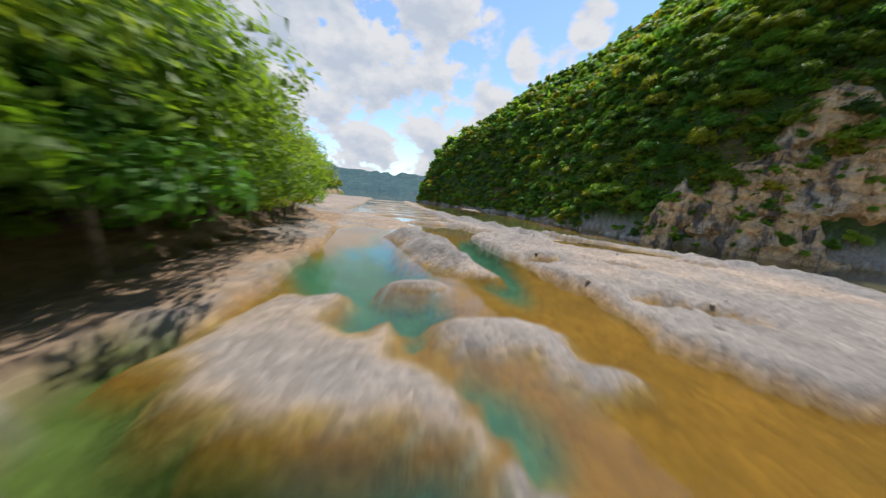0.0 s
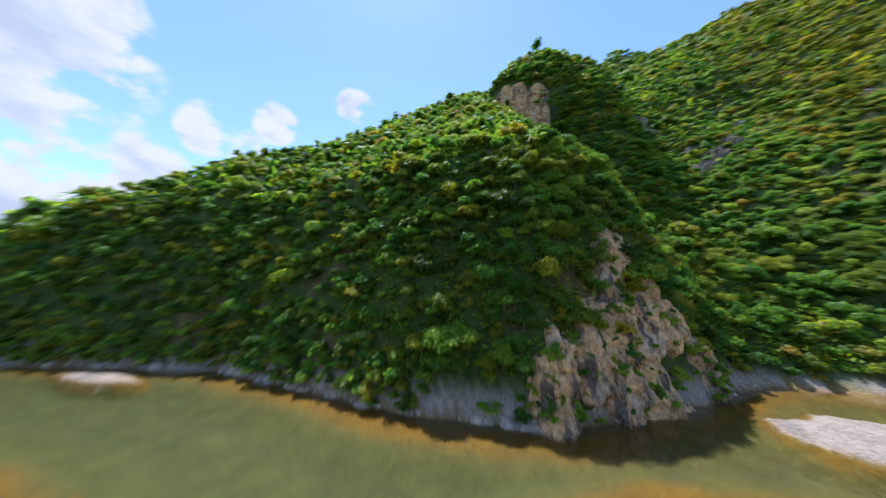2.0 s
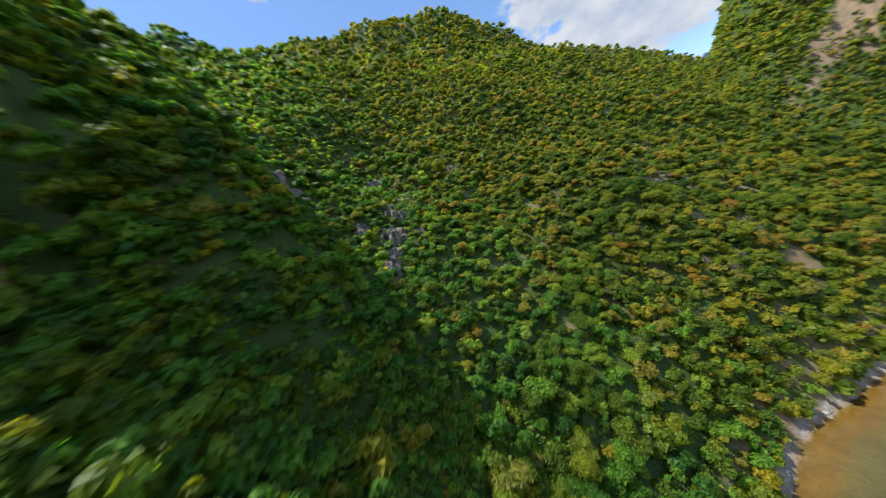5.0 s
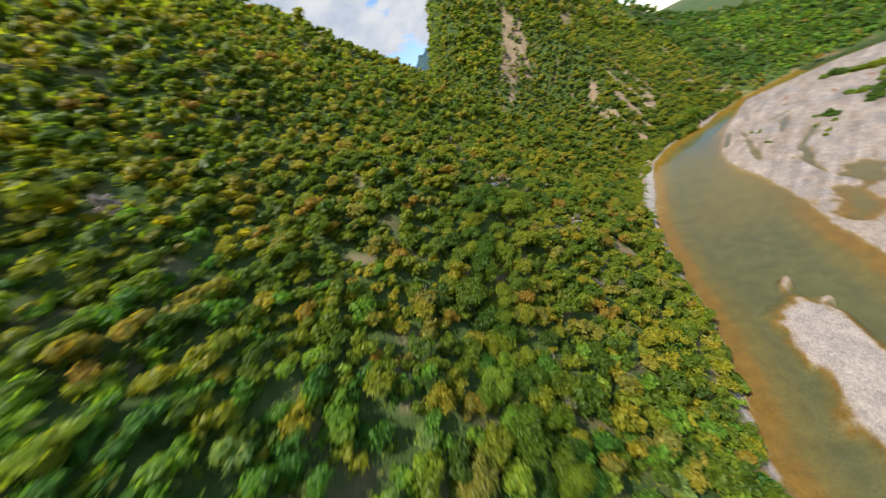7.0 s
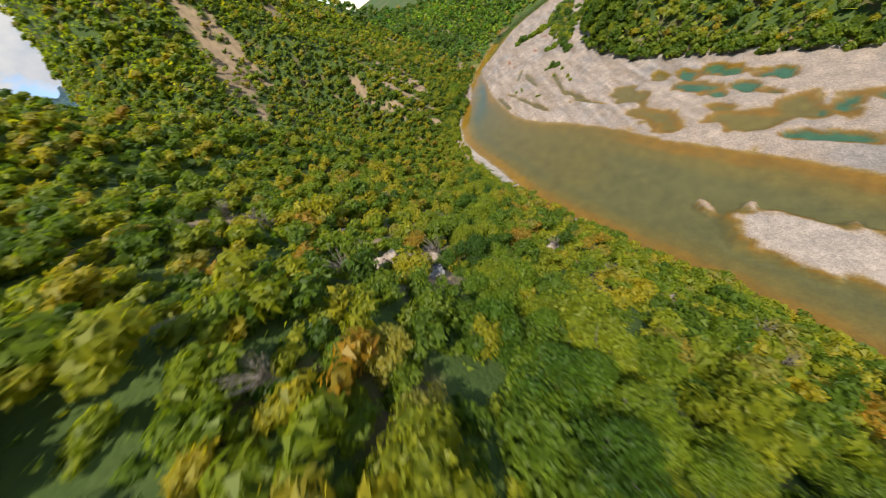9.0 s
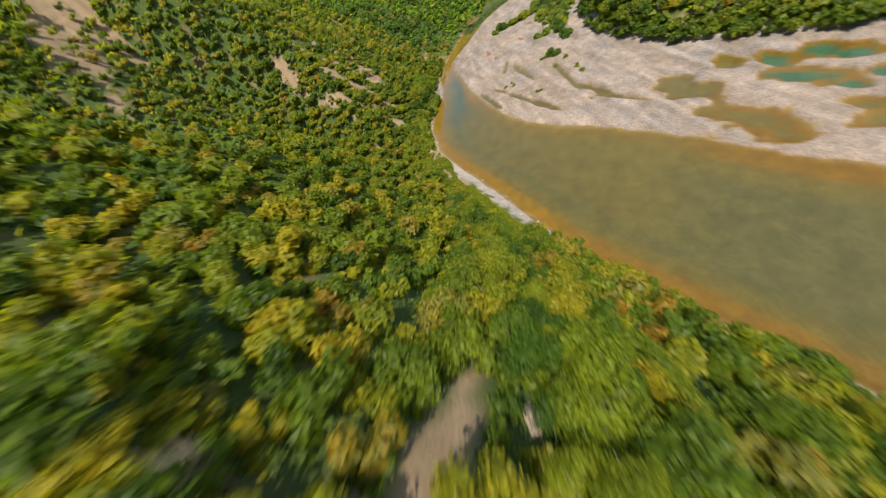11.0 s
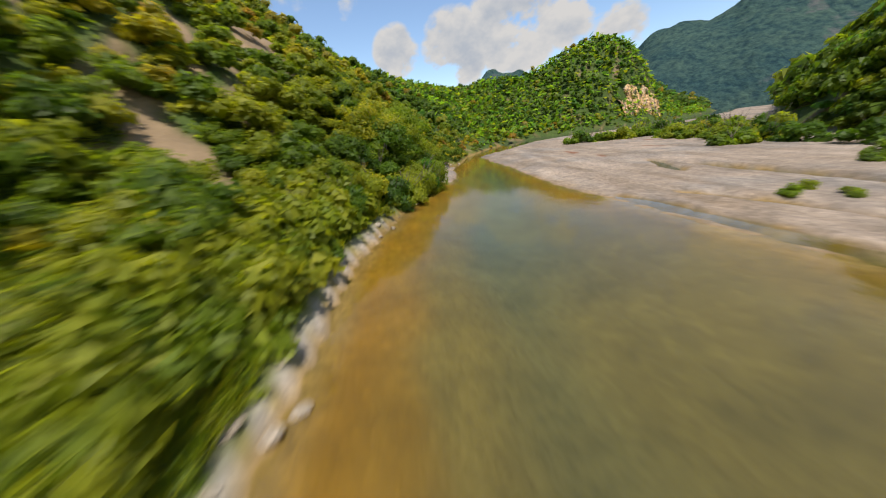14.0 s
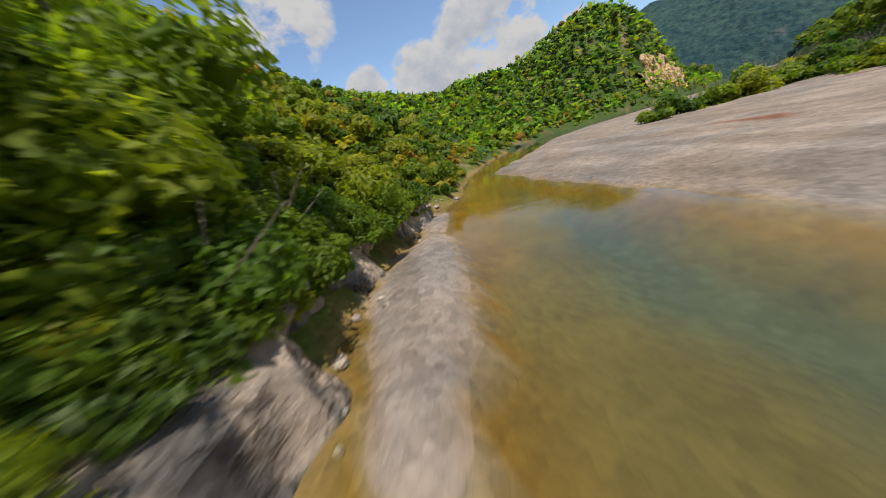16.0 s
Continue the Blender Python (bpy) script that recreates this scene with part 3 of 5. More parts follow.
# rocks standing out of the wooded slope: x, y, size
CRAG_SPOTS = [(-203, -196, 9.0), (129, 16, 4.5), (134, 11, 5.5), (141, 6, 5.0), (125, 20, 3.5), (146, -4, 5.5), (137, 17, 4.0), (133, 4, 3.5), (150, -30, 4.0), (152, -66, 3.5), (160, 0, 5.5), (141, 34, 6.0), (147, 28, 4.5)]

# bare earth and rock showing between the trees: x, y, half length, half width, turn
FAR_SCARS = [
    (61, -267, 30, 4.5, 69), (50, -272, 18, 2.2, 72), (-7, -243, 9, 2.2, 95), (-6, -218, 8, 2.2, 80), (-40, -235, 6, 1.6, 60),
    (-55, -226, 7, 1.4, 20), (5, -303, 7, 2, 60), (8, -207, 13, 2, 105), (-3, -213, 8, 1.8, 80), (13, -190, 7, 2, 100), (20, -205, 10, 1.6, 120),
    (-14, -222, 9, 1.8, 95), (4, -232, 14, 2.2, 110), (22, -225, 9, 2.5, 70),
]
SLOPE_SCARS = [
    (101, -71, 3, 1.2, 40), (89, -73, 2.2, 1.1, 10), (102, -63, 2.6, 0.8, 100), (83, -56, 2, 0.8, 30), (112, -98, 3, 1, 60), (98, -76, 3.6, 1.3, 40), (102.4, -75.8, 2.4, 1.6, 80), (97.9, -87.2, 3.0, 1.0, 40), (82.4, -73.8, 1.6, 1.0, 30),
    (95, -72, 2.5, 0.9, 80), (91, -64, 2.2, 1, 20), (101, -84, 2.6, 1, 60), (86, -95, 5, 1, 30), (84, -70, 3, 0.9, 100), (21.8, -167.5, 2.5, 1.2, 40),
    (29, -157.5, 2, 0.6, 60), (26.3, -160.7, 2.4, 0.7, 70), (24, -160, 2.4, 0.8, 60), (23, -163, 2.5, 0.9, 30), (33, -150, 3, 0.7, 60),
    (36, -141, 3, 0.8, 60),
]
SCARS = FAR_SCARS + SLOPE_SCARS


def scar(px, py):
    """Share of bare earth, 0 to 1."""
    n = fbm(px, py, 3.0, 3, 91) - 0.5
    out = np.zeros(px.shape)
    for x, y, a, b, turn in SCARS:
        out = np.maximum(out, smooth(-0.1, 0.25, blob(px, py, x, y, a * 1.2, b * 1.3, turn) + n * 1.9))
    return np.maximum(out, 0.75 * smooth(0.74, 0.80, fbm(px, py, 6.0, 4, 92)) * (py < -5))


def cliff_crown(u):
    """Height of the bare rock at a share of the way along the cliff."""
    return 4 + 20 * np.exp(-((u - 0.62) / 0.20) ** 2) + 5 * np.exp(-((u - 0.25) / 0.14) ** 2) + 5 * (fbm(u * 40, u * 0 + 3, 4.0, 3, 5) - 0.5)


CLIFF_LINE = [(36, 54), (38, 48), (47, 40), (53, 36), (58.5, 31.6), (62, 30)]


def steps(marks):
    """Grid lines: (from, to, spacing) stretches end to end."""
    out = []
    for a, b, s in marks:
        n = max(1, round((b - a) / s))
        out += [a + (b - a) * i / n for i in range(n)]
    return np.array(out + [marks[-1][1]])


GROUND = np.zeros((2, 2))
GX = steps([(-4500, -1200, 470), (-1200, -400, 80), (-400, -300, 14), (-300, -160, 4.5), (-160, -70, 2.2), (-70, -30, 1.5), (-30, 60, 0.55), (60, 130, 1.3), (130, 260, 3), (260, 460, 9), (460, 1200, 80), (1200, 4500, 470)])
GY = steps([(-4500, -1200, 470), (-1200, -460, 60), (-460, -310, 6), (-310, -225, 2.2), (-225, 0, 1.05), (0, 58, 0.5), (58, 130, 1.1), (130, 260, 3), (260, 500, 12), (500, 1500, 90), (1500, 4500, 430)])


def paint(px, py, z, wood, teal, east, near_shore):
    """Base colours of bed, gravel, sand, bank and forest floor, some with reflection or tree shade mixed in, and how
    stony each is.
    """
    n1, n2, n3 = fbm(px, py, 4, 4, 71), fbm(px, py, 1.6, 3, 72), fbm(px, py, 14, 3, 73)
    gravel = np.array([0.232, 0.206, 0.185])
    sand = np.array([0.30, 0.242, 0.195])
    col = gravel + (sand - gravel) * smooth(np.where(py < 0, 0.30, 0.38), np.where(py < 0, 0.58, 0.64), n1 * 0.5 + n3 * 0.5)[..., None]
    col = col * (0.85 + 0.3 * n2)[..., None]
    flow = fbm((px + py) * 0.10, (px - py) * 0.75, 1.6, 4, 74)
    stripe = smooth(-40, -110, py)[..., None] * (flow - 0.5)[..., None]
    col = col * (1 + 1.1 * stripe) + np.array([0.05, 0.025, 0.0]) * np.maximum(-stripe, 0) * 2
    start = smooth(8, 14, py) * (1 - smooth(80, 110, py))
    grey = start * np.maximum(np.exp(-((away(px, py, BAR) - 4.0 - 2 * (n1 - 0.5)) / 2.2) ** 2), smooth(0.45, 0.8, z)) * (0.5 + n2)
    grey = np.clip(grey, 0, 1)[..., None]
    col = col * (1 - grey) + np.array([0.196, 0.182, 0.170]) * (0.8 + 0.4 * n2)[..., None] * grey
    # orange sand of the west bank, darkened for the overhanging trees' shade
    west_sand = ((px < -4) & (py > -8) & (py < 50)) * smooth(0.12, 0.3, z + 0.3 * (n1 - 0.5)) * smooth(0.36, 0.5, n3 * 0.6 + n2 * 0.4)
    col = col + (np.array([0.245, 0.172, 0.115]) * (0.8 + 0.4 * n2)[..., None] - col) * west_sand[..., None]
    isle = ((px > 37) & (py < 27) & (py > -75)) * 0.8
    col = col + (np.array([0.345, 0.290, 0.245]) * (0.85 + 0.3 * n2)[..., None] - col) * np.asarray(isle)[..., None]
    wet = smooth(0.14, 0.0, z)[..., None]
    col = col * (1 - wet) + np.array([0.29, 0.215, 0.145]) * wet
    ochre, olive, deep = np.array([0.215, 0.112, 0.016]), np.array([0.155, 0.120, 0.038]), np.array([0.120, 0.108, 0.045])
    tl = np.array([0.035, 0.120, 0.080])
    depth = -z + (n1 - 0.5) * 0.16 + (n2 - 0.5) * 0.10
    ochre = ochre + (np.array([0.250, 0.134, 0.012]) - ochre) * smooth(-90, -120, py)[..., None]
    bed = np.array([0.26, 0.175, 0.07]) + (ochre - np.array([0.26, 0.175, 0.07])) * smooth(0.0, 0.22, depth)[..., None]
    bed = bed + (olive - bed) * smooth(0.3, 0.75, depth)[..., None]
    bed = bed + (deep - bed) * smooth(0.9, 1.9, depth)[..., None]
    open_side = (smooth(8, 13, near_shore + (n1 - 0.5) * 5) * smooth(-172, -162, py) * smooth(-80, -100, py) * smooth(0.03, 0.3, depth))[..., None]
    bed = bed + (olive * 0.95 - bed) * open_side * 0.75
    bed = bed + (tl - bed) * (teal * smooth(0.35, 0.8, depth))[..., None]
    # upstream deep water: its own teal and the sky's reflection in one colour
    bed = bed + (np.array([0.070, 0.112, 0.085]) - bed) * (0.6 * smooth(-160, -184, py) * smooth(0.9, 1.7, depth))[..., None]
    # greener towards the trees: their mirror image is put into the bed colour
    tree_mirror = (smooth(13.5, 10.5, py) * (px < 6) * (py > -12) * smooth(0.3, 0.7, depth))[..., None]
    bed = bed + (np.array([0.085, 0.118, 0.022]) - bed) * tree_mirror * smooth(1.5, -1.5, px)[..., None] * 0.9
    # grey sheen of the sky on the shallow flats, mixed into the bed
    flats = (smooth(34, 44, py) * (teal > 0.3) * smooth(0.05, 0.3, depth))[..., None]
    bed = bed + (np.array([0.155, 0.145, 0.095]) - bed) * flats * 0.75
    bend = (smooth(22, 45, py) * (teal < 0.1) * smooth(0.4, 1.1, depth))[..., None]
    bed = bed + (np.array([0.085, 0.100, 0.034]) - bed) * bend * 0.65
    col = np.where((z < 0)[..., None], bed, col)
    # banks and forest floor
    floor_c = np.array([0.060, 0.095, 0.022]) + (np.array([0.16, 0.12, 0.06]) - np.array([0.060, 0.095, 0.022])) * smooth(0.60, 0.80, n1)[..., None]
    bank = np.array([0.31, 0.215, 0.13]) + (np.array([0.10, 0.125, 0.02]) - np.array([0.31, 0.215, 0.13])) * smooth(0.42, 0.56, n1 * 0.35 + n2 * 0.65 + 0.06 * smooth(-144, -152, py) + (0.1 + 0.2 * smooth(0.6, 1.6, wood)) * smooth(-156, -168, py))[..., None]
    w = smooth(2.0, 7.0, wood + (n2 - 0.5) * 4 + 6.0 * ((py > 10) & (px > 0)))[..., None]
    woodc = bank * (1 - w) + floor_c * w
    beach = 3.8 * smooth(-154, -147, py) * smooth(-100, -116, py)
    narrow = 0.55 * smooth(-160, -170, py)
    pale = (smooth(1.3 + 0.6 * beach - narrow, 0.5 + 0.5 * beach - 0.5 * narrow, wood + (n2 - 0.5) * beach) * (px > -62))[..., None]
    pale = pale * (1 - smooth(-181, -185, py))[..., None]
    woodc = np.where((px < -70)[..., None], floor_c, woodc)
    woodc = woodc * (1 - pale) + np.array([0.34, 0.305, 0.27]) * pale
    # same sand under the wood's edge, tree shade again in its colour
    shore_sand = ((px < 0) & (py > -6) & (py < 60)) * smooth(9.0, 5.0, wood + (n1 - 0.5) * 5)
    woodc = woodc + (np.array([0.245, 0.170, 0.112]) * (0.75 + 0.5 * n2)[..., None] - woodc) * shore_sand[..., None]
    bare = scar(px, py)[..., None]
    woodc = woodc * (1 - bare) + np.array([0.27, 0.195, 0.12]) * (0.7 + 0.6 * n2)[..., None] * bare
    track = smooth(0.0, 0.3, np.maximum(blob(px, py, 30.5, -166.4, 6.4, 0.8, 20), blob(px, py, 24.2, -166.2, 3.2, 0.6, 5)) + (n2 - 0.5) * 0.7)[..., None]
    woodc = woodc * (1 - track) + np.array([0.40, 0.37, 0.34]) * track
    col = np.where((wood > 0)[..., None], woodc, col)
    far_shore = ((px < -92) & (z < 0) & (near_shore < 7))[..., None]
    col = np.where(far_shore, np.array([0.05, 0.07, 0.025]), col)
    for x, y, a, b, turn in ((-55, -184.5, 4.0, 0.8, 35), (-79, -174, 4.5, 0.9, 60), (-47, -176, 2.0, 0.6, 30), (-62, -170, 3.0, 0.7, 50)):
        red = (smooth(0.0, 0.3, blob(px, py, x, y, a, b, turn) + (n2 - 0.5) * 1.2) * (wood < 0) * (z > 0.05))[..., None]
        col = col * (1 - red) + np.array([0.20, 0.075, 0.035]) * red
    stony = np.where(wood > 2.5, 0.15, np.where(z < -0.15, 0.65, 1.0))
    return col, stony


def mesh_from(name, verts, faces, smooth_shade=True):
    """A mesh from arrays; faces all with the same number of corners."""
    verts, faces = np.asarray(verts, np.float32), np.asarray(faces, np.int32)
    me = bpy.data.meshes.new(name)
    me.vertices.add(len(verts))
    me.vertices.foreach_set("co", verts.ravel())
    n, k = faces.shape
    me.loops.add(n * k)
    me.loops.foreach_set("vertex_index", faces.ravel())
    me.polygons.add(n)
    me.polygons.foreach_set("loop_start", np.arange(0, n * k, k, dtype=np.int32))
    me.polygons.foreach_set("loop_total", np.full(n, k, np.int32))
    me.polygons.foreach_set("use_smooth", np.full(n, smooth_shade))
    me.update(calc_edges=True)
    return me


def grid_faces(nu, nv):
    i = (np.arange(nv - 1)[:, None] * nu + np.arange(nu - 1)[None, :]).ravel()
    return np.stack([i, i + 1, i + nu + 1, i + nu], 1)


def point_attr(me, name, values, kind="FLOAT"):
    a = me.attributes.new(name, kind, "POINT")
    if kind == "FLOAT":
        a.data.foreach_set("value", np.asarray(values, np.float32).ravel())
    else:
        rgba = np.concatenate([values, np.ones((len(values), 1))], 1).astype(np.float32)
        a.data.foreach_set("color", rgba.ravel())


def build_ground():
    X, Y = np.meshgrid(GX, GY)
    px, py = X.ravel(), Y.ravel()
    z, wood, teal, d, east = land(px, py)
    fine = (fbm(px, py, 1.3, 3, 81) - 0.5) * 0.10 * np.where(wood > 3, 2.0, 1.0)
    start = smooth(4, 10, py) * (1 - smooth(60, 80, py)) * smooth(0.22, 0.5, z) * (wood < 0)
    fine = fine + start * (np.abs(fbm(px, py, 2.4, 3, 83) - 0.5) * 1.1 - 0.10)
    top = z + np.where(z > -0.05, np.where(z > 0.12, fine, 0), fine * 0.4)
    me = mesh_from("ground", np.stack([px, py, top], 1), grid_faces(len(GX), len(GY)))
    col, stony = paint(px, py, z, wood, teal, east, d)
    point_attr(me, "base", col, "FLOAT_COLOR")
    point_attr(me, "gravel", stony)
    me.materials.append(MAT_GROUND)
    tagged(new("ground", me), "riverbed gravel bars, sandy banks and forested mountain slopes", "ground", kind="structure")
    return top.reshape(X.shape)


GROUND = build_ground()


def build_water():
    xs = np.linspace(-4500, 4500, 10)
    X, Y = np.meshgrid(xs, xs)
    me = mesh_from("water", np.stack([X.ravel(), Y.ravel(), np.zeros(X.size)], 1), grid_faces(10, 10))
    me.materials.append(MAT_WATER)
    ob = tagged(new("water", me), "clear shallow river and pools with ochre bed showing", "water", kind="structure")
    return ob


build_water()

# ---------------- foliage ----------------
rng = np.random.default_rng(7)


def crown_template(seed, clusters, blades, leaf, radius=3.6, height=8.0, lobes=13, core=0.72, ruffle=0.45):
    """Leaf blades on the shells of many lobes; corners, triangles and a number a leaf."""
    r = np.random.default_rng(seed)
    cen, rad = [], []
    for i in range(lobes):
        ang, rr = r.uniform(0, 2 * math.pi), radius * math.sqrt(r.uniform(0, 1)) * 0.78
        top = 1 - (rr / radius) ** 2
        zc = height * (0.30 + 0.48 * top * r.uniform(0.45, 1.1)) - r.uniform(0, 0.8)
        cen.append((rr * math.cos(ang), rr * math.sin(ang), zc))
        rad.append(radius * r.uniform(0.30, 0.50))
    cen, rad = np.array(cen), np.array(rad)
    n = clusters * blades
    which = r.choice(lobes, n, p=rad ** 2 / (rad ** 2).sum())
    nrm = r.normal(size=(n, 3))
    nrm[:, 2] = np.abs(nrm[:, 2]) * 1.0 - 0.4
    nrm /= np.linalg.norm(nrm, axis=1)[:, None]
    pos = cen[which] + nrm * (rad[which] * r.uniform(0.74, 1.10, n))[:, None] * np.array([1.0, 1.0, 0.8])
    face = nrm * 0.9 + r.normal(size=(n, 3)) * ruffle + np.array([0, 0, 0.35])
    face /= np.linalg.norm(face, axis=1)[:, None]
    out = np.cross(face, r.normal(size=(n, 3)))
    out /= np.linalg.norm(out, axis=1)[:, None]
    side = np.cross(face, out)
    size = (leaf * r.uniform(0.65, 1.35, n))[:, None]
    tip = pos + out * size * 0.75 - np.array([0, 0, 0.18]) * size
    tri = np.stack([pos - out * size * 0.5 + side * size * 0.36, tip, pos - out * size * 0.5 - side * size * 0.36], 1)
    clump = vnoise(pos[:, 0] * 1.3 + pos[:, 2], pos[:, 1] * 1.3 - pos[:, 2], seed)
    shade = 0.55 * clump + ruffle * r.uniform(size=n) + 0.5 * (0.45 - ruffle)
    vs, fs, lf = list(tri.reshape(-1, 3)), [(3 * i, 3 * i + 1, 3 * i + 2) for i in range(n)], list(np.repeat(shade, 3))
    # cores fill the lobes, coloured darker as the crown's shaded inside
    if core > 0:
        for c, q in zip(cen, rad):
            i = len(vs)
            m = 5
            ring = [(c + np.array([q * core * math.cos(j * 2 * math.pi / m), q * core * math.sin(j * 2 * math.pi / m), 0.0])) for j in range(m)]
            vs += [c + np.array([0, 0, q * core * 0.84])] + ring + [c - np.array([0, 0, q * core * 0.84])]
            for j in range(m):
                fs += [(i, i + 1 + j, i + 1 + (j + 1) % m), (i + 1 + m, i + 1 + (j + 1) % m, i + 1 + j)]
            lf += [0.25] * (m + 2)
    return np.array(vs), np.array(fs), np.array(lf)


def trunk_template(seed, height=8.0, limbs=4):
    """Tapered trunk with a few limbs, leaning a little."""
    r = np.random.default_rng(seed)
    vs, fs = [], []

    def tube(a, b, ra, rb, sides=6, bends=3):
        pts = [a + (b - a) * i / bends + r.normal(size=3) * 0.12 * (0 < i < bends) for i in range(bends + 1)]
        base = len(vs)
        for i, q in enumerate(pts):
            w = ra + (rb - ra) * i / bends
            for j in range(sides):
                an = 2 * math.pi * j / sides
                vs.append(q + np.array([w * math.cos(an), w * math.sin(an), 0]))
        for i in range(bends):
            for j in range(sides):
                p0, p1 = base + i * sides + j, base + i * sides + (j + 1) % sides
                fs.append((p0, p1, p1 + sides))
                fs.append((p0, p1 + sides, p0 + sides))

    top = np.array([r.uniform(-0.4, 0.4), r.uniform(-0.4, 0.4), height * 0.62])
    tube(np.array([0, 0, -1.2]), top, 0.20, 0.09)
    for _ in range(limbs):
        u = r.uniform(0.45, 0.95)
        an = r.uniform(0, 2 * math.pi)
        st = top * u
        tube(st, st + np.array([math.cos(an) * 1.9, math.sin(an) * 1.9, r.uniform(1.0, 2.0)]), 0.07, 0.03, 4, 2)
    return np.array(vs), np.array(fs)


HERO_CROWNS = [crown_template(50 + i, 520, 4, 0.34, core=0.52) for i in range(5)]
FINE_CROWNS = [crown_template(80 + i, 900, 4, 0.26, core=0.42) for i in range(4)]
NEAR_CROWNS = [crown_template(100 + i, 230, 4, 0.46) for i in range(6)]
BIG_CROWNS = [crown_template(60 + i, 2100, 4, 0.14, lobes=20, core=0.25) for i in range(4)]
MID_CROWNS = [crown_template(200 + i, 76, 3, 0.80, lobes=5) for i in range(6)]
SMALL_CROWNS = [crown_template(250 + i, 42, 3, 1.05, lobes=4, ruffle=0.3) for i in range(6)]
FAR_CROWNS = [crown_template(300 + i, 25, 3, 1.2, lobes=3, ruffle=0.2) for i in range(6)]
DISTANT_CROWNS = [crown_template(350 + i, 17, 2, 1.55, lobes=3, ruffle=0.2) for i in range(6)]
TRUNKS = [trunk_template(400 + i) for i in range(4)]


def template_mesh(name, tpl, mat):
    me = mesh_from(name, tpl[0], tpl[1], False)
    if len(tpl) > 2:
        point_attr(me, "leaf", tpl[2])
    me.materials.append(mat)
    return me


def joined_wood(name, crowns, spots, mat):
    """One mesh of many crowns. spots: x, y, z, size across, size up, turn, tint."""
    vs, fs, lf, tn, off = [], [], [], [], 0
    for i, (x, y, z, s, h, a, tint) in enumerate(spots):
        v, f, l = crowns[i % len(crowns)]
        c, q = math.cos(a), math.sin(a)
        w = np.stack([(v[:, 0] * c - v[:, 1] * q) * s + x, (v[:, 0] * q + v[:, 1] * c) * s + y, v[:, 2] * h + z], 1)
        vs.append(w)
        fs.append(f + off)
        lf.append(l)
        tn.append(np.full(len(v), tint))
        off += len(v)
    me = mesh_from(name, np.concatenate(vs), np.concatenate(fs), False)
    point_attr(me, "leaf", np.concatenate(lf))
    point_attr(me, "tint", np.concatenate(tn))
    me.materials.append(mat)
    return me


# the stretch of the plan along which the woods are seen from close by
STRETCH = [(38, 55), (60, 47), (88, 22), (106, -20), (105, -50), (97, -70), (76, -97), (55, -117), (30, -147), (5, -172), (-20, -196)]


def scatter():
    """Tree spots over both banks: plan, height, distance from the stretch, from the edge and from the shore."""
    out = []
    for x0, x1, y0, y1, s, far in ((-285, -80, -310, -178, 3.4, True), (-175, 300, -330, 200, 2.5, False), (-10, 128, 20, 200, 1.9, False), (-330, -175, -330, -120, 5.0, True), (-420, -330, -420, -100, 9.0, True), (-175, 345, -470, -330, 7.0, True), (-165, -50, 110, 262, 3.2, True)):
        gx, gy = np.meshgrid(np.arange(x0, x1, s), np.arange(y0, y1, s))
        px = gx.ravel() + rng.uniform(-0.48, 0.48, gx.size) * s
        py = gy.ravel() + rng.uniform(-0.48, 0.48, gx.size) * s
        z, wood, _, d, east = land(px, py)
        zx, zy = sheet(px + 1, py) - sheet(px, py), sheet(px, py + 1) - sheet(px, py)
        steep = np.sqrt(1 + np.minimum(zx * zx + zy * zy, 7.5))
        near = away(px, py, STRETCH)
        ok = wood > np.where(east, np.where((steep > 1.9) | (px < -60), 0.15, 1.0), 1.5)
        band = (px > -285) & (px < -80) & (py > -310) & (py < -178) & east
        ok &= band if s == 3.4 else ~band
        ok &= (~east & (py > 110)) if s == 3.2 else (east | (py <= 110))
        if s < 2.5:
            ok &= east & (steep > 1.9)
        ok &= ~(east & (py > -180) & (py < -112) & (d < 4.0 + (6.0 + 2.0 * np.sin(py * 0.35)) * smooth(-169.5, -165.5, py)))
        ok &= east | (wood < np.where(py > 55, 100, np.where(py > -95, 34, np.where(near > 210, 40, 400))))
        ok &= ~(east & (py > 55) & (px > 168 - (py - 60)))
        share = np.where(near > 110, 0.26, np.where(near > 45, 0.58, np.where(near > 24, 0.80, 0.95))) * steep
        ok &= rng.uniform(size=px.size) < (0.95 if far else share)
        share_c = np.clip(((px - 36) * 0.735 - (py - 54) * 0.678) / 35.4, 0, 1)
        cliff = east & (away(px, py, CLIFF_LINE) < 9.5) & (z < cliff_crown(share_c) - 1)
        ok &= ~(cliff & (rng.uniform(size=px.size) < 0.9))
        ok &= ~((scar(px, py) > 0.35) & (rng.uniform(size=px.size) < np.where((px > 35) & (py < -225), 0.6, 0.9)))
        ok &= ~((np.abs(crag(px, py)[0] + 2.2) < 1.9) & (crag(px, py)[1] > 0.7))
        for cx, cy, cr in CRAG_SPOTS:
            ok &= ~((np.hypot(px - cx, py - cy) < cr * 0.75) & (rng.uniform(size=px.size) < 0.7))
        ok &= ~(east & (d < 3) & (py < -176) & (rng.uniform(size=px.size) < 0.4))
        for i in np.nonzero(ok)[0]:
            out.append((px[i], py[i], z[i], near[i], wood[i], d[i], east[i], far))
    return out


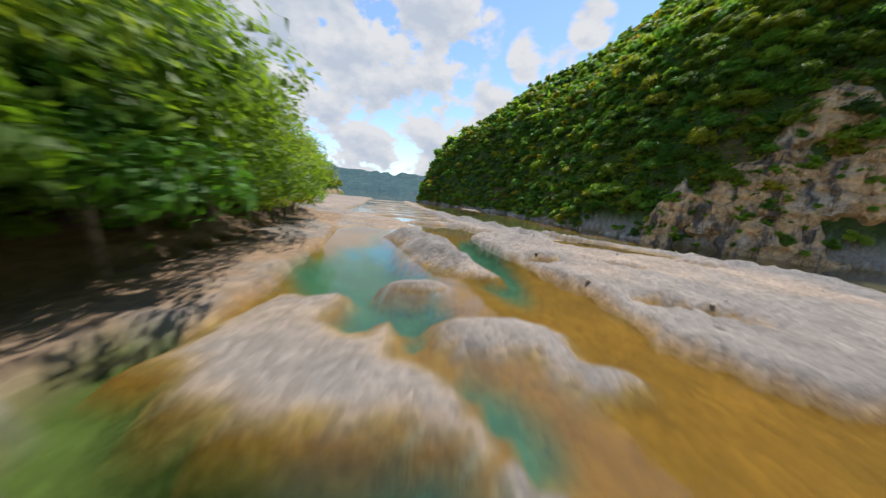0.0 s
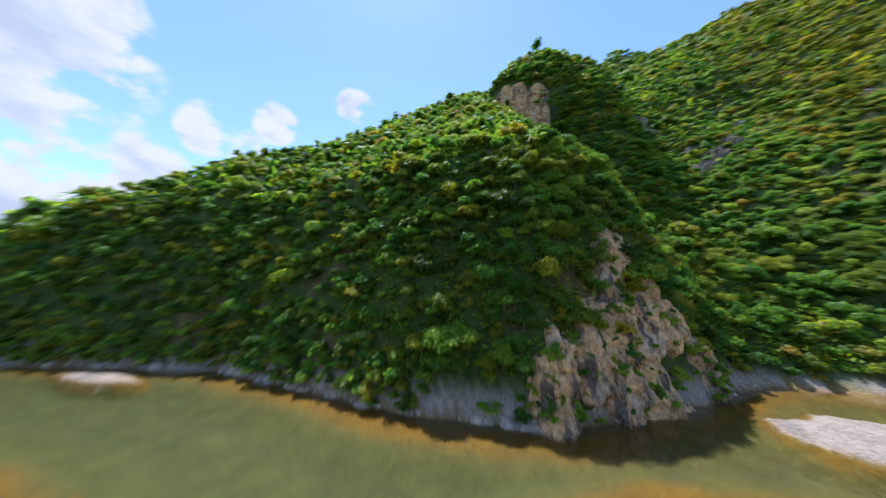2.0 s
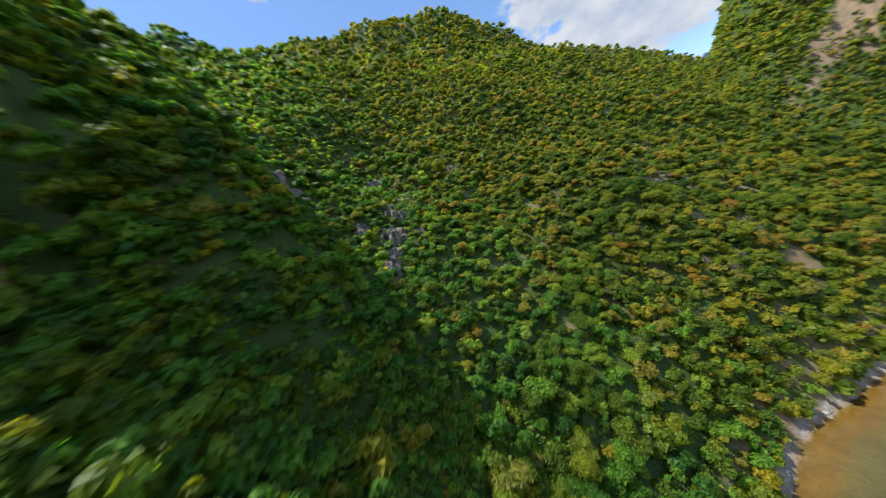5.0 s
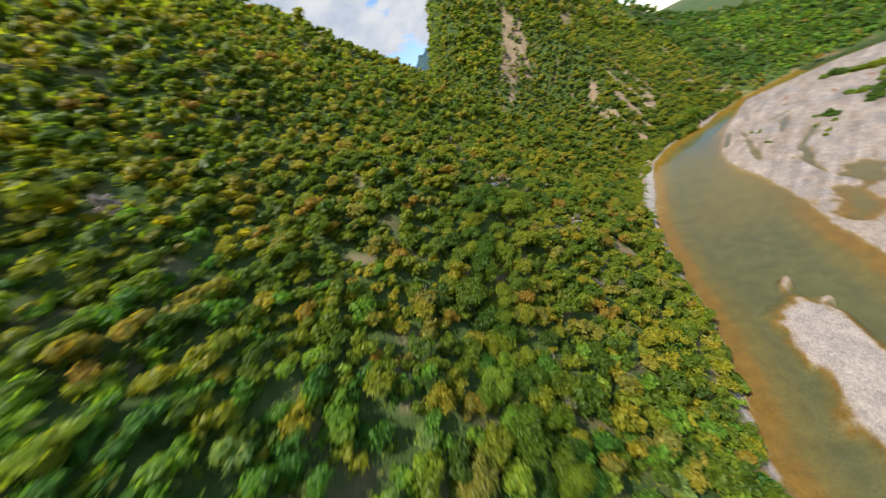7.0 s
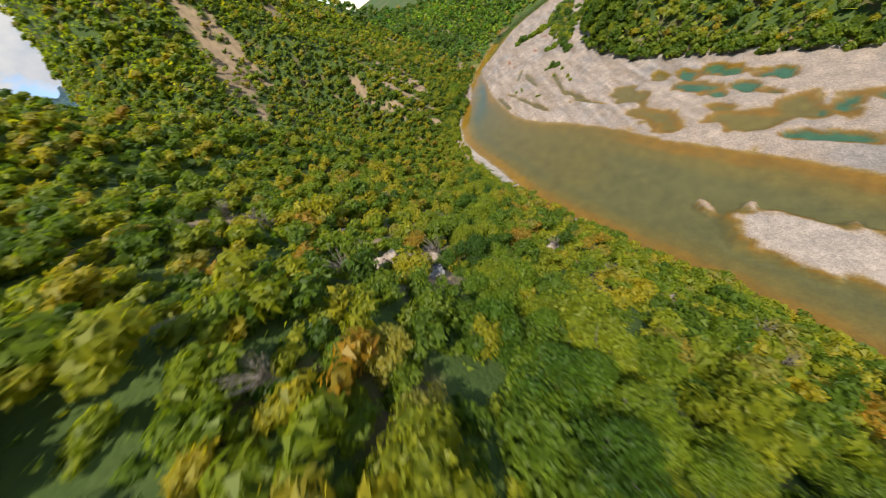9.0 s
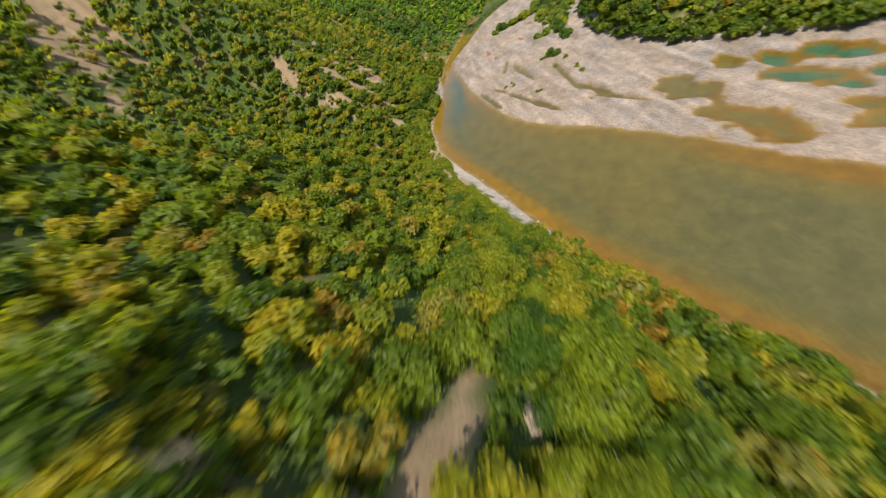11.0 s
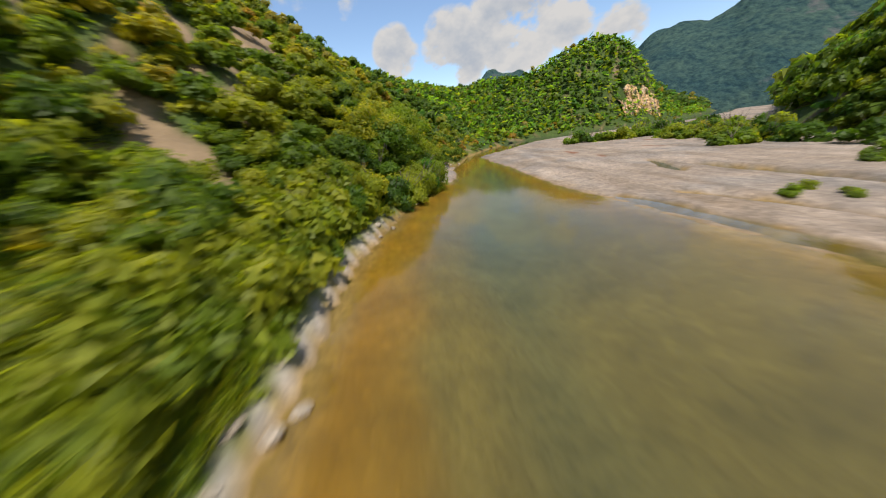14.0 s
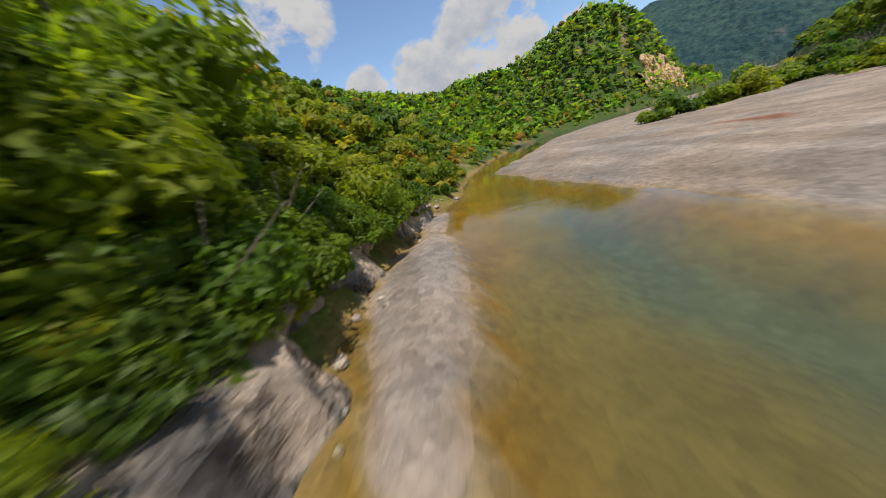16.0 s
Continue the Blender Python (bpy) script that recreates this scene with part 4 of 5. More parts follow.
spots = scatter()
near_list, mid_list, small_list, far_list, distant_list = [], [], [], [], []
for x, y, z, near, wood, d, east, far in spots:
    size = rng.uniform(0.6, 1.15) * (0.66 if far and x > -285 and y < -178 and y > -310 else 1.15 if far else 0.96 if near > 110 else 0.70 if near > 45 else 0.62) * (1.35 if rng.uniform() < 0.06 else 1.0)
    tall = size * rng.uniform(0.85, 1.15)
    if east and d < 5:
        size, tall = size * 0.85, tall * 0.8
    if east and y > 25 and d < 1.6:
        size, tall, z = size * 0.75, tall * 0.6, z - 0.8
    tint = float(np.clip(rng.beta(2.0, 2.6) * 0.92 + (0.08 if y < 0 else -0.05) + rng.normal() * 0.06, 0, 0.9))
    if rng.uniform() < (0.075 if east and -125 < y < -20 else 0.03):
        tint = rng.uniform(0.86, 0.98)
    item = (x, y, z - 0.6, size, tall, rng.uniform(0, 6.28), tint)
    if (not east) and abs(y - 20) < 40 and wood < 22:
        item = (x, y, z - 0.5, size * 1.45, tall * 1.5, item[5], tint * 0.6)
    if (not east) and y < -110:
        item = (x, y, z - 0.5, size * 1.35, tall * 1.45, item[5], tint * 0.6)
    # far hillside trees: hazy dimness is put into a darker tint
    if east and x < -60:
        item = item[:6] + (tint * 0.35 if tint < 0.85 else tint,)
    if east and x < -60 and d < 9:
        item = (x, y, z - 1.3, size * 0.9, tall * 0.9, item[5], tint)
    start_side = (not east) and abs(y - 16) < 26 and wood < 10
    key = near if not start_side else 10
    if east and y < -160 and x < 24 and near < 16:
        key, tint = near * 0.4, min(tint, 0.6)
        item = item[:6] + (tint,)
    if (not east) and y < -110 and wood < 28 and x > -120:
        key = 30
    if (not east) and y > 110:
        key = 60
    (near_list if key < 15 else mid_list if key < 36 else far_list if key < 110 else distant_list).append((key, item))
for x, y, sc in [(-12.5, 3, 1.6), (-12.0, 7.5, 1.75), (-14.5, 11, 1.9), (-12.3, 14.5, 1.7), (-13.8, 18.5, 1.6), (-13.2, 22.5, 1.5), (-15.5, 26, 1.7), (-16.5, 31, 1.6), (-18.5, 16, 2.0), (-19, 23, 1.9), (-17.5, 6, 1.9), (-19, 38, 1.7), (-22, 46, 1.7), (-10.6, 8.0, 1.25), (-10.4, 12.2, 1.2), (-11.6, 16.0, 1.25), (-10.9, 3.4, 1.2), (-14, 29, 0.8), (-15.5, 34, 0.9), (-17.5, 40, 1.0),
                 (-8.2, -192.2, 0.95), (-11.8, -195.0, 1.0), (-15.2, -198.0, 1.05), (-19.9, -201.4, 1.1), (-8.0, -193.5, 1.1)]:
    zz = height_at(x, y)
    grow = 1.22 if x < -11 and 0 < y < 28 and sc > 1.2 else 1.0
    near_list.append((1.0, (x - 1.5 * (grow > 1), y, zz - 0.4, sc * 1.0 * grow, sc * grow, rng.uniform(0, 6.28), 0.2)))
for x, y, zz, sc in [(-17.4, -198.7, 0.0, 0.92), (-20.6, -198.9, 0.3, 0.62), (-28.0, -202.8, 0.4, 0.6), (-24.2, -201.2, 0.3, 0.6), (-13.6, -196.2, 0.2, 0.9), (-22.2, -202.4, 0.0, 0.95), (-10.6, -191.8, -0.5, 0.85), (-5.0, -192.0, 1.5, 0.95), (-17.0, -199.5, 1.5, 1.1), (-12.0, -197.0, 1.5, 1.1), (-25.5, -203.5, 0.5, 1.0)]:
    near_list.append((0.5, (x, y, zz, sc, sc, rng.uniform(0, 6.28), 0.3)))
for x, y, sc in ((-104, -227.2, 0.85), (-55, -216.5, 0.7), (-72, -223, 0.7)):
    far_list.append((60, (x, y, height_at(x, y) - 1.2, sc, sc, 0.0, 0.96)))
near_list.sort(key=lambda q: q[0])
near_things, near_rest = near_list[:345], [q for q in near_list[345:] if q[0] < 8]
mid_list = [q for q in near_list[345:] if q[0] >= 8] + mid_list

foot_line = [p[:2] for p in EAST[3:12]]
for (x0, y0), (x1, y1) in zip(foot_line, foot_line[1:]):
    long = math.hypot(x1 - x0, y1 - y0)
    for _ in range(int(long * 2.6)):
        u, off = rng.uniform(), rng.uniform(0.1, 2.2)
        x, y = x0 + (x1 - x0) * u + off * -(y1 - y0) / long, y0 + (y1 - y0) * u + off * (x1 - x0) / long
        zz = height_at(x, y)
        u_c = min(max(((x - 36) * 0.735 - (y - 54) * 0.678) / 35.4, 0), 1)
        if zz < 0.3 or (float(away(np.array([x]), np.array([y]), CLIFF_LINE)[0]) < 8 and zz < float(cliff_crown(np.array([u_c]))[0])):
            continue
        q = rng.uniform(0.35, 0.6)
        small_list.append((30, (x, y, zz - 1.6 * q - 0.3, q, q * 0.85, rng.uniform(0, 6.28), rng.uniform(0.05, 0.7))))
for (x0, y0), (x1, y1) in zip(FOREST[16:23], FOREST[17:24]):
    long = math.hypot(x1 - x0, y1 - y0)
    for _ in range(int(long * 1.6)):
        u, off, q = rng.uniform(), rng.uniform(-0.3, 3.2), rng.uniform(0.4, 0.8)
        x, y = x0 + (x1 - x0) * u - off * abs(y1 - y0) / long, y0 + (y1 - y0) * u + off * abs(x1 - x0) / long
        small_list.append((30, (x, y, height_at(x, y) - 1.8 * q, q, q, rng.uniform(0, 6.28), rng.uniform(0.05, 0.5))))
for _ in range(46):
    y = rng.choice([rng.uniform(74.5, 83), rng.uniform(50, 59)])
    q = rng.uniform(0.35, 0.6)
    x = 99.5 + (78 - y) * 0.27 - rng.uniform(3.0, 4.6)
    small_list.append((30, (x, y, 68 + rng.uniform(0, 13), q, q, rng.uniform(0, 6.28), rng.uniform(0.05, 0.6))))
for _ in range(760):
    x, y = rng.uniform(84, 114), rng.uniform(47, 88)
    s_c, w_c = crag(np.array([x]), np.array([y]))
    if w_c[0] > 0.8 and -4.2 < s_c[0] < -0.3:
        continue
    q = rng.uniform(0.4, 0.75)
    small_list.append((30, (x, y, height_at(x, y) - 1.5 * q, q, q, rng.uniform(0, 6.28), rng.uniform(0.05, 0.7))))


def is_dry(x, y, turn):
    """Whether a tree is one of the olive ones of the sunny upstream slopes; turn scatters the change."""
    return (turn * 7.31) % 1.0 < (max(0.42, float(smooth(30, -45, y))) if x > -60 else 0.85)


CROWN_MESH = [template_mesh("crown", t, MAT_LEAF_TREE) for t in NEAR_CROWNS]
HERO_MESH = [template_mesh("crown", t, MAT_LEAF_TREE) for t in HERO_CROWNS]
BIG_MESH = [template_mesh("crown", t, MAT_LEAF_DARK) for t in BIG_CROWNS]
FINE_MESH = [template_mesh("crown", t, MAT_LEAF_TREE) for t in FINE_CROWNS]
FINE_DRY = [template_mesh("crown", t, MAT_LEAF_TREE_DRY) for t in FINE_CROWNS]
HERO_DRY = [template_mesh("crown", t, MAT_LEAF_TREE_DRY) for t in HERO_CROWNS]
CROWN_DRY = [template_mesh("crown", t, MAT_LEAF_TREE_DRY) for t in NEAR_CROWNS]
TRUNK_MESH = [template_mesh("trunk", t, MAT_BARK) for t in TRUNKS]


def build_tree(i, item):
    x, y, z, s, h, a, tint = item
    tree = new("broadleaf_tree")
    tagged(tree, "green broadleaf tree with a dense rounded crown on the slope", "tree", "woodland trees")
    tree.matrix_world = Matrix.LocRotScale((x, y, z), Euler((0, 0, a)), (s, s, h))
    dry = is_dry(x, y, a)
    close = i < 345
    crown_me = (HERO_DRY if dry else HERO_MESH)[i % 5] if close else (CROWN_DRY if dry else CROWN_MESH)[i % 6]
    if i < 190:
        crown_me = (FINE_DRY if dry else FINE_MESH)[i % 4]
    if s > 1.45 and -22 < x < -8 and -5 < y < 50:
        crown_me = BIG_MESH[i % 4]
    for nm, me in (("trunk", TRUNK_MESH[i % 4]), ("crown", crown_me)):
        ob = new(nm, me)
        ob.parent = tree


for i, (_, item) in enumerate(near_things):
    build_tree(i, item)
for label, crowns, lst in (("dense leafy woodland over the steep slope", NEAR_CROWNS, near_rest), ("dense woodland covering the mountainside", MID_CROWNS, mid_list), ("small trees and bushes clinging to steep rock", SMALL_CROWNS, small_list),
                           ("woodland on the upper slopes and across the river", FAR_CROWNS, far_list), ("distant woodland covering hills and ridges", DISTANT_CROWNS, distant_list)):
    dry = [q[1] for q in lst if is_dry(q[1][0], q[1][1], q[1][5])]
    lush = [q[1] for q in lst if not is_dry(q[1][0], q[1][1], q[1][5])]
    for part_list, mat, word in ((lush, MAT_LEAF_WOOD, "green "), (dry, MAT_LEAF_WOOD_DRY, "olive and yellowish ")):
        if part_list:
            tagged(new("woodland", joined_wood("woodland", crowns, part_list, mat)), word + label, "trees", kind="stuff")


def build_undergrowth():
    """Low leaves over the ground between the trees."""
    zones = ((-40, 135, -225, 100, 70000, 0, 26, 0.30, 1.0), (30, 100, 12, 80, 45000, 0, 45, 0.55, 1.8), (-60, 180, -260, 130, 70000, 24, 62, 0.75, 1.6), (-25, 40, -192, -160, 34000, 0, 40, 0.30, 0.7), (-130, 270, -330, 200, 75000, 62, 140, 1.5, 3.6), (-330, -90, -330, -125, 22000, 62, 400, 2.0, 4.0),
             (-60, 200, -400, -225, 16000, 100, 400, 2.0, 4.0))
    px, py, near, size, rise = [], [], [], [], []
    for x0, x1, y0, y1, n, lo, hi, leaf, up in zones:
        qx, qy = rng.uniform(x0, x1, n), rng.uniform(y0, y1, n)
        dist = away(qx, qy, STRETCH)
        ok = (dist >= lo) & (dist < hi)
        px, py, near = px + list(qx[ok]), py + list(qy[ok]), near + list(dist[ok])
        size, rise = size + [leaf] * int(ok.sum()), rise + [up] * int(ok.sum())
    px, py, near, size, rise = (np.array(v) for v in (px, py, near, size, rise))
    z, wood, _, d, east = land(px, py)
    share_c = np.clip(((px - 36) * 0.735 - (py - 54) * 0.678) / 35.4, 0, 1)
    bare = (away(px, py, CLIFF_LINE) < 8) & (z < cliff_crown(share_c) - 1)
    keep = (wood > np.where(py < -166, 1.7, 2.2)) & (scar(px, py) < 0.4) & ~(bare & (rng.uniform(size=px.size) < 0.85)) & ~((py < -112) & (d < 5) & (fbm(px, py, 2.5, 3, 45) < np.where(py < -166, 0.42, 0.5)))
    px, py, z, near, size, rise = px[keep], py[keep], z[keep], near[keep], size[keep], rise[keep]
    m = px.size
    size = size * rng.uniform(0.7, 1.4, m)
    pos = np.stack([px, py, z + rise * rng.uniform(0.0, 1.0, m) ** 1.5], 1)
    face = rng.normal(size=(m, 3)) * 0.5 + np.array([0, 0, 1.0])
    out = np.cross(face, rng.normal(size=(m, 3)))
    out /= np.linalg.norm(out, axis=1)[:, None]
    side = np.cross(face, out)
    side /= np.linalg.norm(side, axis=1)[:, None]
    k = size[:, None]
    tri = np.stack([pos - out * k * 0.5 + side * k * 0.4, pos + out * k * 0.8, pos - out * k * 0.5 - side * k * 0.4], 1).reshape(-1, 3)
    tint = np.clip(0.2 + 0.5 * fbm(px, py, 5.0, 3, 46) + rng.normal(size=m) * 0.06, 0, 0.9)
    lot = rng.uniform(size=m)
    for dry, word, mat in ((False, "green", MAT_LEAF_WOOD), (True, "olive", MAT_LEAF_WOOD_DRY)):
        q = np.nonzero((lot < np.where(px > -60, np.maximum(smooth(30, -45, py), 0.42), 0.3)) == dry)[0]
        me = mesh_from("undergrowth", tri.reshape(-1, 3, 3)[q].reshape(-1, 3), np.arange(3 * len(q)).reshape(-1, 3), False)
        point_attr(me, "leaf", np.repeat(rng.uniform(size=len(q)), 3))
        point_attr(me, "tint", np.repeat(tint[q], 3))
        me.materials.append(mat)
        tagged(new("undergrowth", me), word + " leafy undergrowth between the trees on the slope", "undergrowth", kind="stuff")


build_undergrowth()


def build_thicket():
    """Low bushes that close the floor of the wood along the stretch that is passed close by."""
    fill = [[crown_template(640 + i, 54, 4, 0.40, radius=1.5, height=2.0, lobes=5, core=0.6) for i in range(4)], [crown_template(650 + i, 38, 3, 0.56, radius=1.5, height=2.0, lobes=4, core=0.6) for i in range(4)],
            [crown_template(660 + i, 20, 3, 0.85, radius=1.5, height=2.0, lobes=3, core=0.6) for i in range(4)]]
    for crowns, lo, hi, each, grow, word in ((fill[0], 0, 14, 5.0, 1.0, "leafy bushes close under the trees"), (fill[1], 14, 30, 5.0, 1.15, "bushes between the trees of the slope"), (fill[2], 30, 64, 12.0, 1.5, "bushes under the trees up the slope")):
        n = int(230 * 390 / each * 2.6)
        px, py = rng.uniform(-50, 180, n), rng.uniform(-260, 130, n)
        dist = away(px, py, STRETCH)
        near = (dist >= lo) & (dist < hi)
        px, py = px[near], py[near]
        z, wood, _, d, east = land(px, py)
        zx, zy = sheet(px + 1, py) - sheet(px, py), sheet(px, py + 1) - sheet(px, py)
        steep = np.sqrt(1 + np.minimum(zx * zx + zy * zy, 5.7))
        keep = east & (rng.uniform(size=px.size) < steep / 2.6) & (scar(px, py) < 0.45) & (d > np.where((py < -108) & (py > -176), 7.0, 1.2))
        share_c = np.clip(((px - 36) * 0.735 - (py - 54) * 0.678) / 35.4, 0, 1)
        keep &= ~((away(px, py, CLIFF_LINE) < 9) & (z < cliff_crown(share_c) - 1))
        px, py = px[keep], py[keep]
        low = sheet(px, py)
        for dry, name, mat in ((False, "green ", MAT_LEAF_WOOD), (True, "olive ", MAT_LEAF_WOOD_DRY)):
            some = []
            for x, y, h in zip(px, py, low):
                turn, q = rng.uniform(0, 6.28), rng.uniform(0.65, 1.15) * grow
                if is_dry(x, y, turn * 3.7) == dry:
                    some.append((x, y, h - 0.45 * q, q, q * 0.85, turn, float(np.clip(rng.beta(2.0, 2.4), 0, 0.9))))
            tagged(new("thicket", joined_wood("thicket", crowns, some, mat)), name + word, "bushes", kind="stuff")


build_thicket()

# a low tree leaning out over the water
tree = tagged(new("leaning_tree"), "low leafy tree leaning out over the water from the rocks", "tree")
tree.matrix_world = Matrix.LocRotScale((-13.6, -192.0, 0.4), Euler((radians(-44), radians(-6), 0.2)), (0.70, 0.74, 0.72))
for nm, me in (("trunk", TRUNK_MESH[1]), ("crown", FINE_DRY[2])):
    ob = new(nm, me)
    ob.parent = tree
tree = tagged(new("leaning_tree"), "bushy tree hanging over the shallow water", "tree")
tree.matrix_world = Matrix.LocRotScale((-12.2, -191.4, 0.2), Euler((radians(-34), radians(-8), 0.5)), (0.72, 0.72, 0.66))
for nm, me in (("trunk", TRUNK_MESH[2]), ("crown", FINE_MESH[1])):
    ob = new(nm, me)
    ob.parent = tree

# ---------------- cliffs and rock ----------------


def along(line, gap):
    """Points every gap metres along an open line, with the way to the left of it."""
    pts = []
    for a, b in zip(line, line[1:]):
        n = max(1, round(math.hypot(b[0] - a[0], b[1] - a[1]) / gap))
        for i in range(n):
            u = i / n
            pts.append((a[0] + (b[0] - a[0]) * u, a[1] + (b[1] - a[1]) * u))
    pts.append(line[-1][:2])
    p = np.array(pts)
    t = np.gradient(p, axis=0)
    for _ in range(6):
        t[1:-1] = (t[:-2] + t[1:-1] * 2 + t[2:]) / 4
    t /= np.linalg.norm(t, axis=1)[:, None]
    return p, np.stack([-t[:, 1], t[:, 0]], 1)


def cliff_strip(label, line, top, lean, proud, shape, mat, gap=0.5, seed=0, foot=0.0):
    """A rock face along a line, the slope behind it on the line's left. shape(u, v): how far it is set back at share u and height v."""
    p, left = along(line, gap)
    vs = np.arange(-1.2, top + 0.01, gap)
    U, V = np.meshgrid(np.arange(len(p)), vs)
    arc = U * gap
    blocks = fbm(arc.ravel(), V.ravel() * 0.8, 3.2, 4, seed + 1).reshape(U.shape)
    ledge = np.abs(((V + 2.2 * fbm(arc.ravel(), V.ravel(), 6.0, 3, seed + 2).reshape(U.shape)) / 2.1) % 1.0 - 0.5)
    joint = np.abs((arc / 2.6 + 1.3 * fbm(arc.ravel(), V.ravel(), 4.0, 3, seed + 3).reshape(U.shape)) % 1.0 - 0.5)
    back = V * lean - proud - (blocks - 0.5) * 2.4 + ledge * 0.7 - np.where(joint < 0.06, -0.45, 0.0)
    back = back + shape(U / (len(p) - 1), V)
    xy = p[U.ravel()] + left[U.ravel()] * back.ravel()[:, None]
    me = mesh_from("cliff", np.concatenate([xy, V.ravel()[:, None] + foot], 1), grid_faces(len(p), len(vs))[:, ::-1], False)
    me.materials.append(mat)
    return tagged(new("cliff", me), label, "cliff", kind="structure")


def main_face(u, v):
    """High in the middle of the face, low towards the ends, with an uneven crown."""
    crown = cliff_crown(u)
    return np.where(v > crown, (v - crown) * 0.8, 0) + 3.5 * smooth(0.14, 0.0, u) + 3.0 * smooth(0.92, 1.0, u) + 1.4 * smooth(0.55, 0.66, fbm(u * 34, v, 5.0, 3, 15))


cliff_strip("tan and grey limestone cliff face with dark streaks above the water", CLIFF_LINE, 34, 0.30, 1.2, main_face, MAT_CLIFF, 0.5, 3)
cliff_strip("pale limestone ledge along the foot of the headland", [p[:2] for p in EAST[3:9]], 1.6, 0.5, 0.7, lambda u, v: np.where(v > 0.8, (v - 0.8) * 2, 0), MAT_BOULDER, 0.8, 23)
cliff_strip("pale limestone ledge along the bay", [p[:2] for p in EAST[11:20]], 2.2, 0.7, 0.4, lambda u, v: np.where(v > 1.0, (v - 1.0) * 2, 0) + 1.2 * smooth(0.5, 0.6, fbm(u * 60, v, 6, 2, 8)), MAT_BOULDER, 0.8, 33)
cliff_strip("grey and rusty rock bank under overhanging trees", [p[:2] for p in EAST[29:35]], 2.8, 0.25, 0.9, lambda u, v: np.where(v > 1.8, (v - 1.8) * 1.2, 0) + 0.7 * smooth(0.55, 0.65, fbm(u * 40, v, 5, 2, 9)), MAT_BLOCK, 0.35, 43)


def lump_mesh(seed, rings=22, sides=34, rough=0.34):
    """A blocky rock, about a metre in half width."""
    r = np.random.default_rng(seed)
    cuts = r.normal(size=(9, 3))
    cuts /= np.linalg.norm(cuts, axis=1)[:, None]
    lim = r.uniform(0.62, 0.95, 9)
    th, ph = np.meshgrid(np.linspace(0, 2 * math.pi, sides + 1), np.linspace(0.04, math.pi - 0.04, rings))
    v = np.stack([np.cos(th) * np.sin(ph), np.sin(th) * np.sin(ph), np.cos(ph)], -1).reshape(-1, 3)
    for c, q in zip(cuts, lim):
        over = np.maximum(v @ c - q, 0)
        v = v - over[:, None] * c * 0.9
    n = fbm(v[:, 0] * 3 + v[:, 2] * 2 + 9, v[:, 1] * 3 - v[:, 2], 1.1, 3, seed) - 0.5
    v = v * (1 + rough * n)[:, None]
    v = v.reshape(rings, sides + 1, 3)
    v[:, -1] = v[:, 0]
    me = mesh_from("rock", v.reshape(-1, 3), grid_faces(sides + 1, rings)[:, ::-1], False)
    return me


def outcrop(seed, x, y, z, a, b, h, turn, label):
    me = lump_mesh(seed, 44, 60, 1.0)
    me.materials.append(MAT_CRAG)
    ob = tagged(new("rock_outcrop", me), label, "rock")
    ob.matrix_world = Matrix.LocRotScale((x, y, z), Euler((0, 0, radians(turn))), (a, b, h))


cliff_strip("tan and grey rock face under the wooded knob", [(98.4, 82), (99.4, 78.5), (100.2, 75.5), (101.5, 70.5), (103.2, 64.5), (104.2, 60.5)], 42, 0.10, 5.0,
            lambda u, v: np.maximum(0.9 * (v - 25 - 7 * np.sin(u * 3.1) - 12 * (fbm(u * 22, v * 0, 5.0, 3, 27) - 0.45)), 0) + 1.2 * smooth(0.5, 0.65, fbm(u * 26, v, 6.0, 3, 19)), MAT_CLIFF, 0.6, 53, 58)
for i, (x, y, r) in enumerate(CRAG_SPOTS[1:]):
    outcrop(63 + 3 * i, x + 1.5, y, height_at(x, y) - 0.35 * r, r * 0.6, r * 0.9, r * 1.0, 20 + 37 * i, "weathered grey limestone outcrop in the wooded slope")
cliff_strip("pale rock face of the far wooded knob", [(-186, -203), (-197, -200), (-208, -196), (-222, -190)], 26, 0.40, 4.5,
            lambda u, v: np.where(v > 10 + 10 * np.sin(u * 3.1), 0.9 * (v - 10 - 10 * np.sin(u * 3.1)), 0) + 3.0 * smooth(0.5, 0.62, fbm(u * 40, v, 7.0, 3, 29)), MAT_CLIFF, 0.9, 63, 3)

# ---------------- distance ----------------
# haze is mixed into these hill colours, no air is modelled
MAT_FAR = hazed_hill_material("far_hills", (0.060, 0.105, 0.120), (0.085, 0.135, 0.140))
MAT_RANGE = hazed_hill_material("far_range", (0.034, 0.072, 0.078), (0.062, 0.105, 0.090))


def ridge(label, x0, y0, x1, y1, height, depth, seed, mat):
    """A long hill in the distance with an uneven crest."""
    nu, nv = 160, 21
    U, V = np.meshgrid(np.linspace(0, 1, nu), np.linspace(-1, 1, nv))
    length = math.hypot(x1 - x0, y1 - y0)
    tx, ty = (x1 - x0) / length, (y1 - y0) / length
    crest = height * (0.45 + 0.75 * fbm(U.ravel() * length, V.ravel() * 0, length / 4, 5, seed).reshape(U.shape)) * smooth(0, 0.12, U) * smooth(1, 0.88, U)
    prof = (1 - np.abs(V)) ** 0.85 * (0.9 + 0.3 * (fbm(U.ravel() * length, V.ravel() * depth, 70, 5, seed + 9).reshape(U.shape) - 0.5) * 1.6)
    x = x0 + U * length * tx - V * depth * ty
    y = y0 + U * length * ty + V * depth * tx
    me = mesh_from("backdrop", np.stack([x.ravel(), y.ravel(), (crest * prof - 6).ravel()], 1), grid_faces(nu, nv))
    me.materials.append(mat)
    tagged(new("backdrop", me), label, "hills", kind="structure")


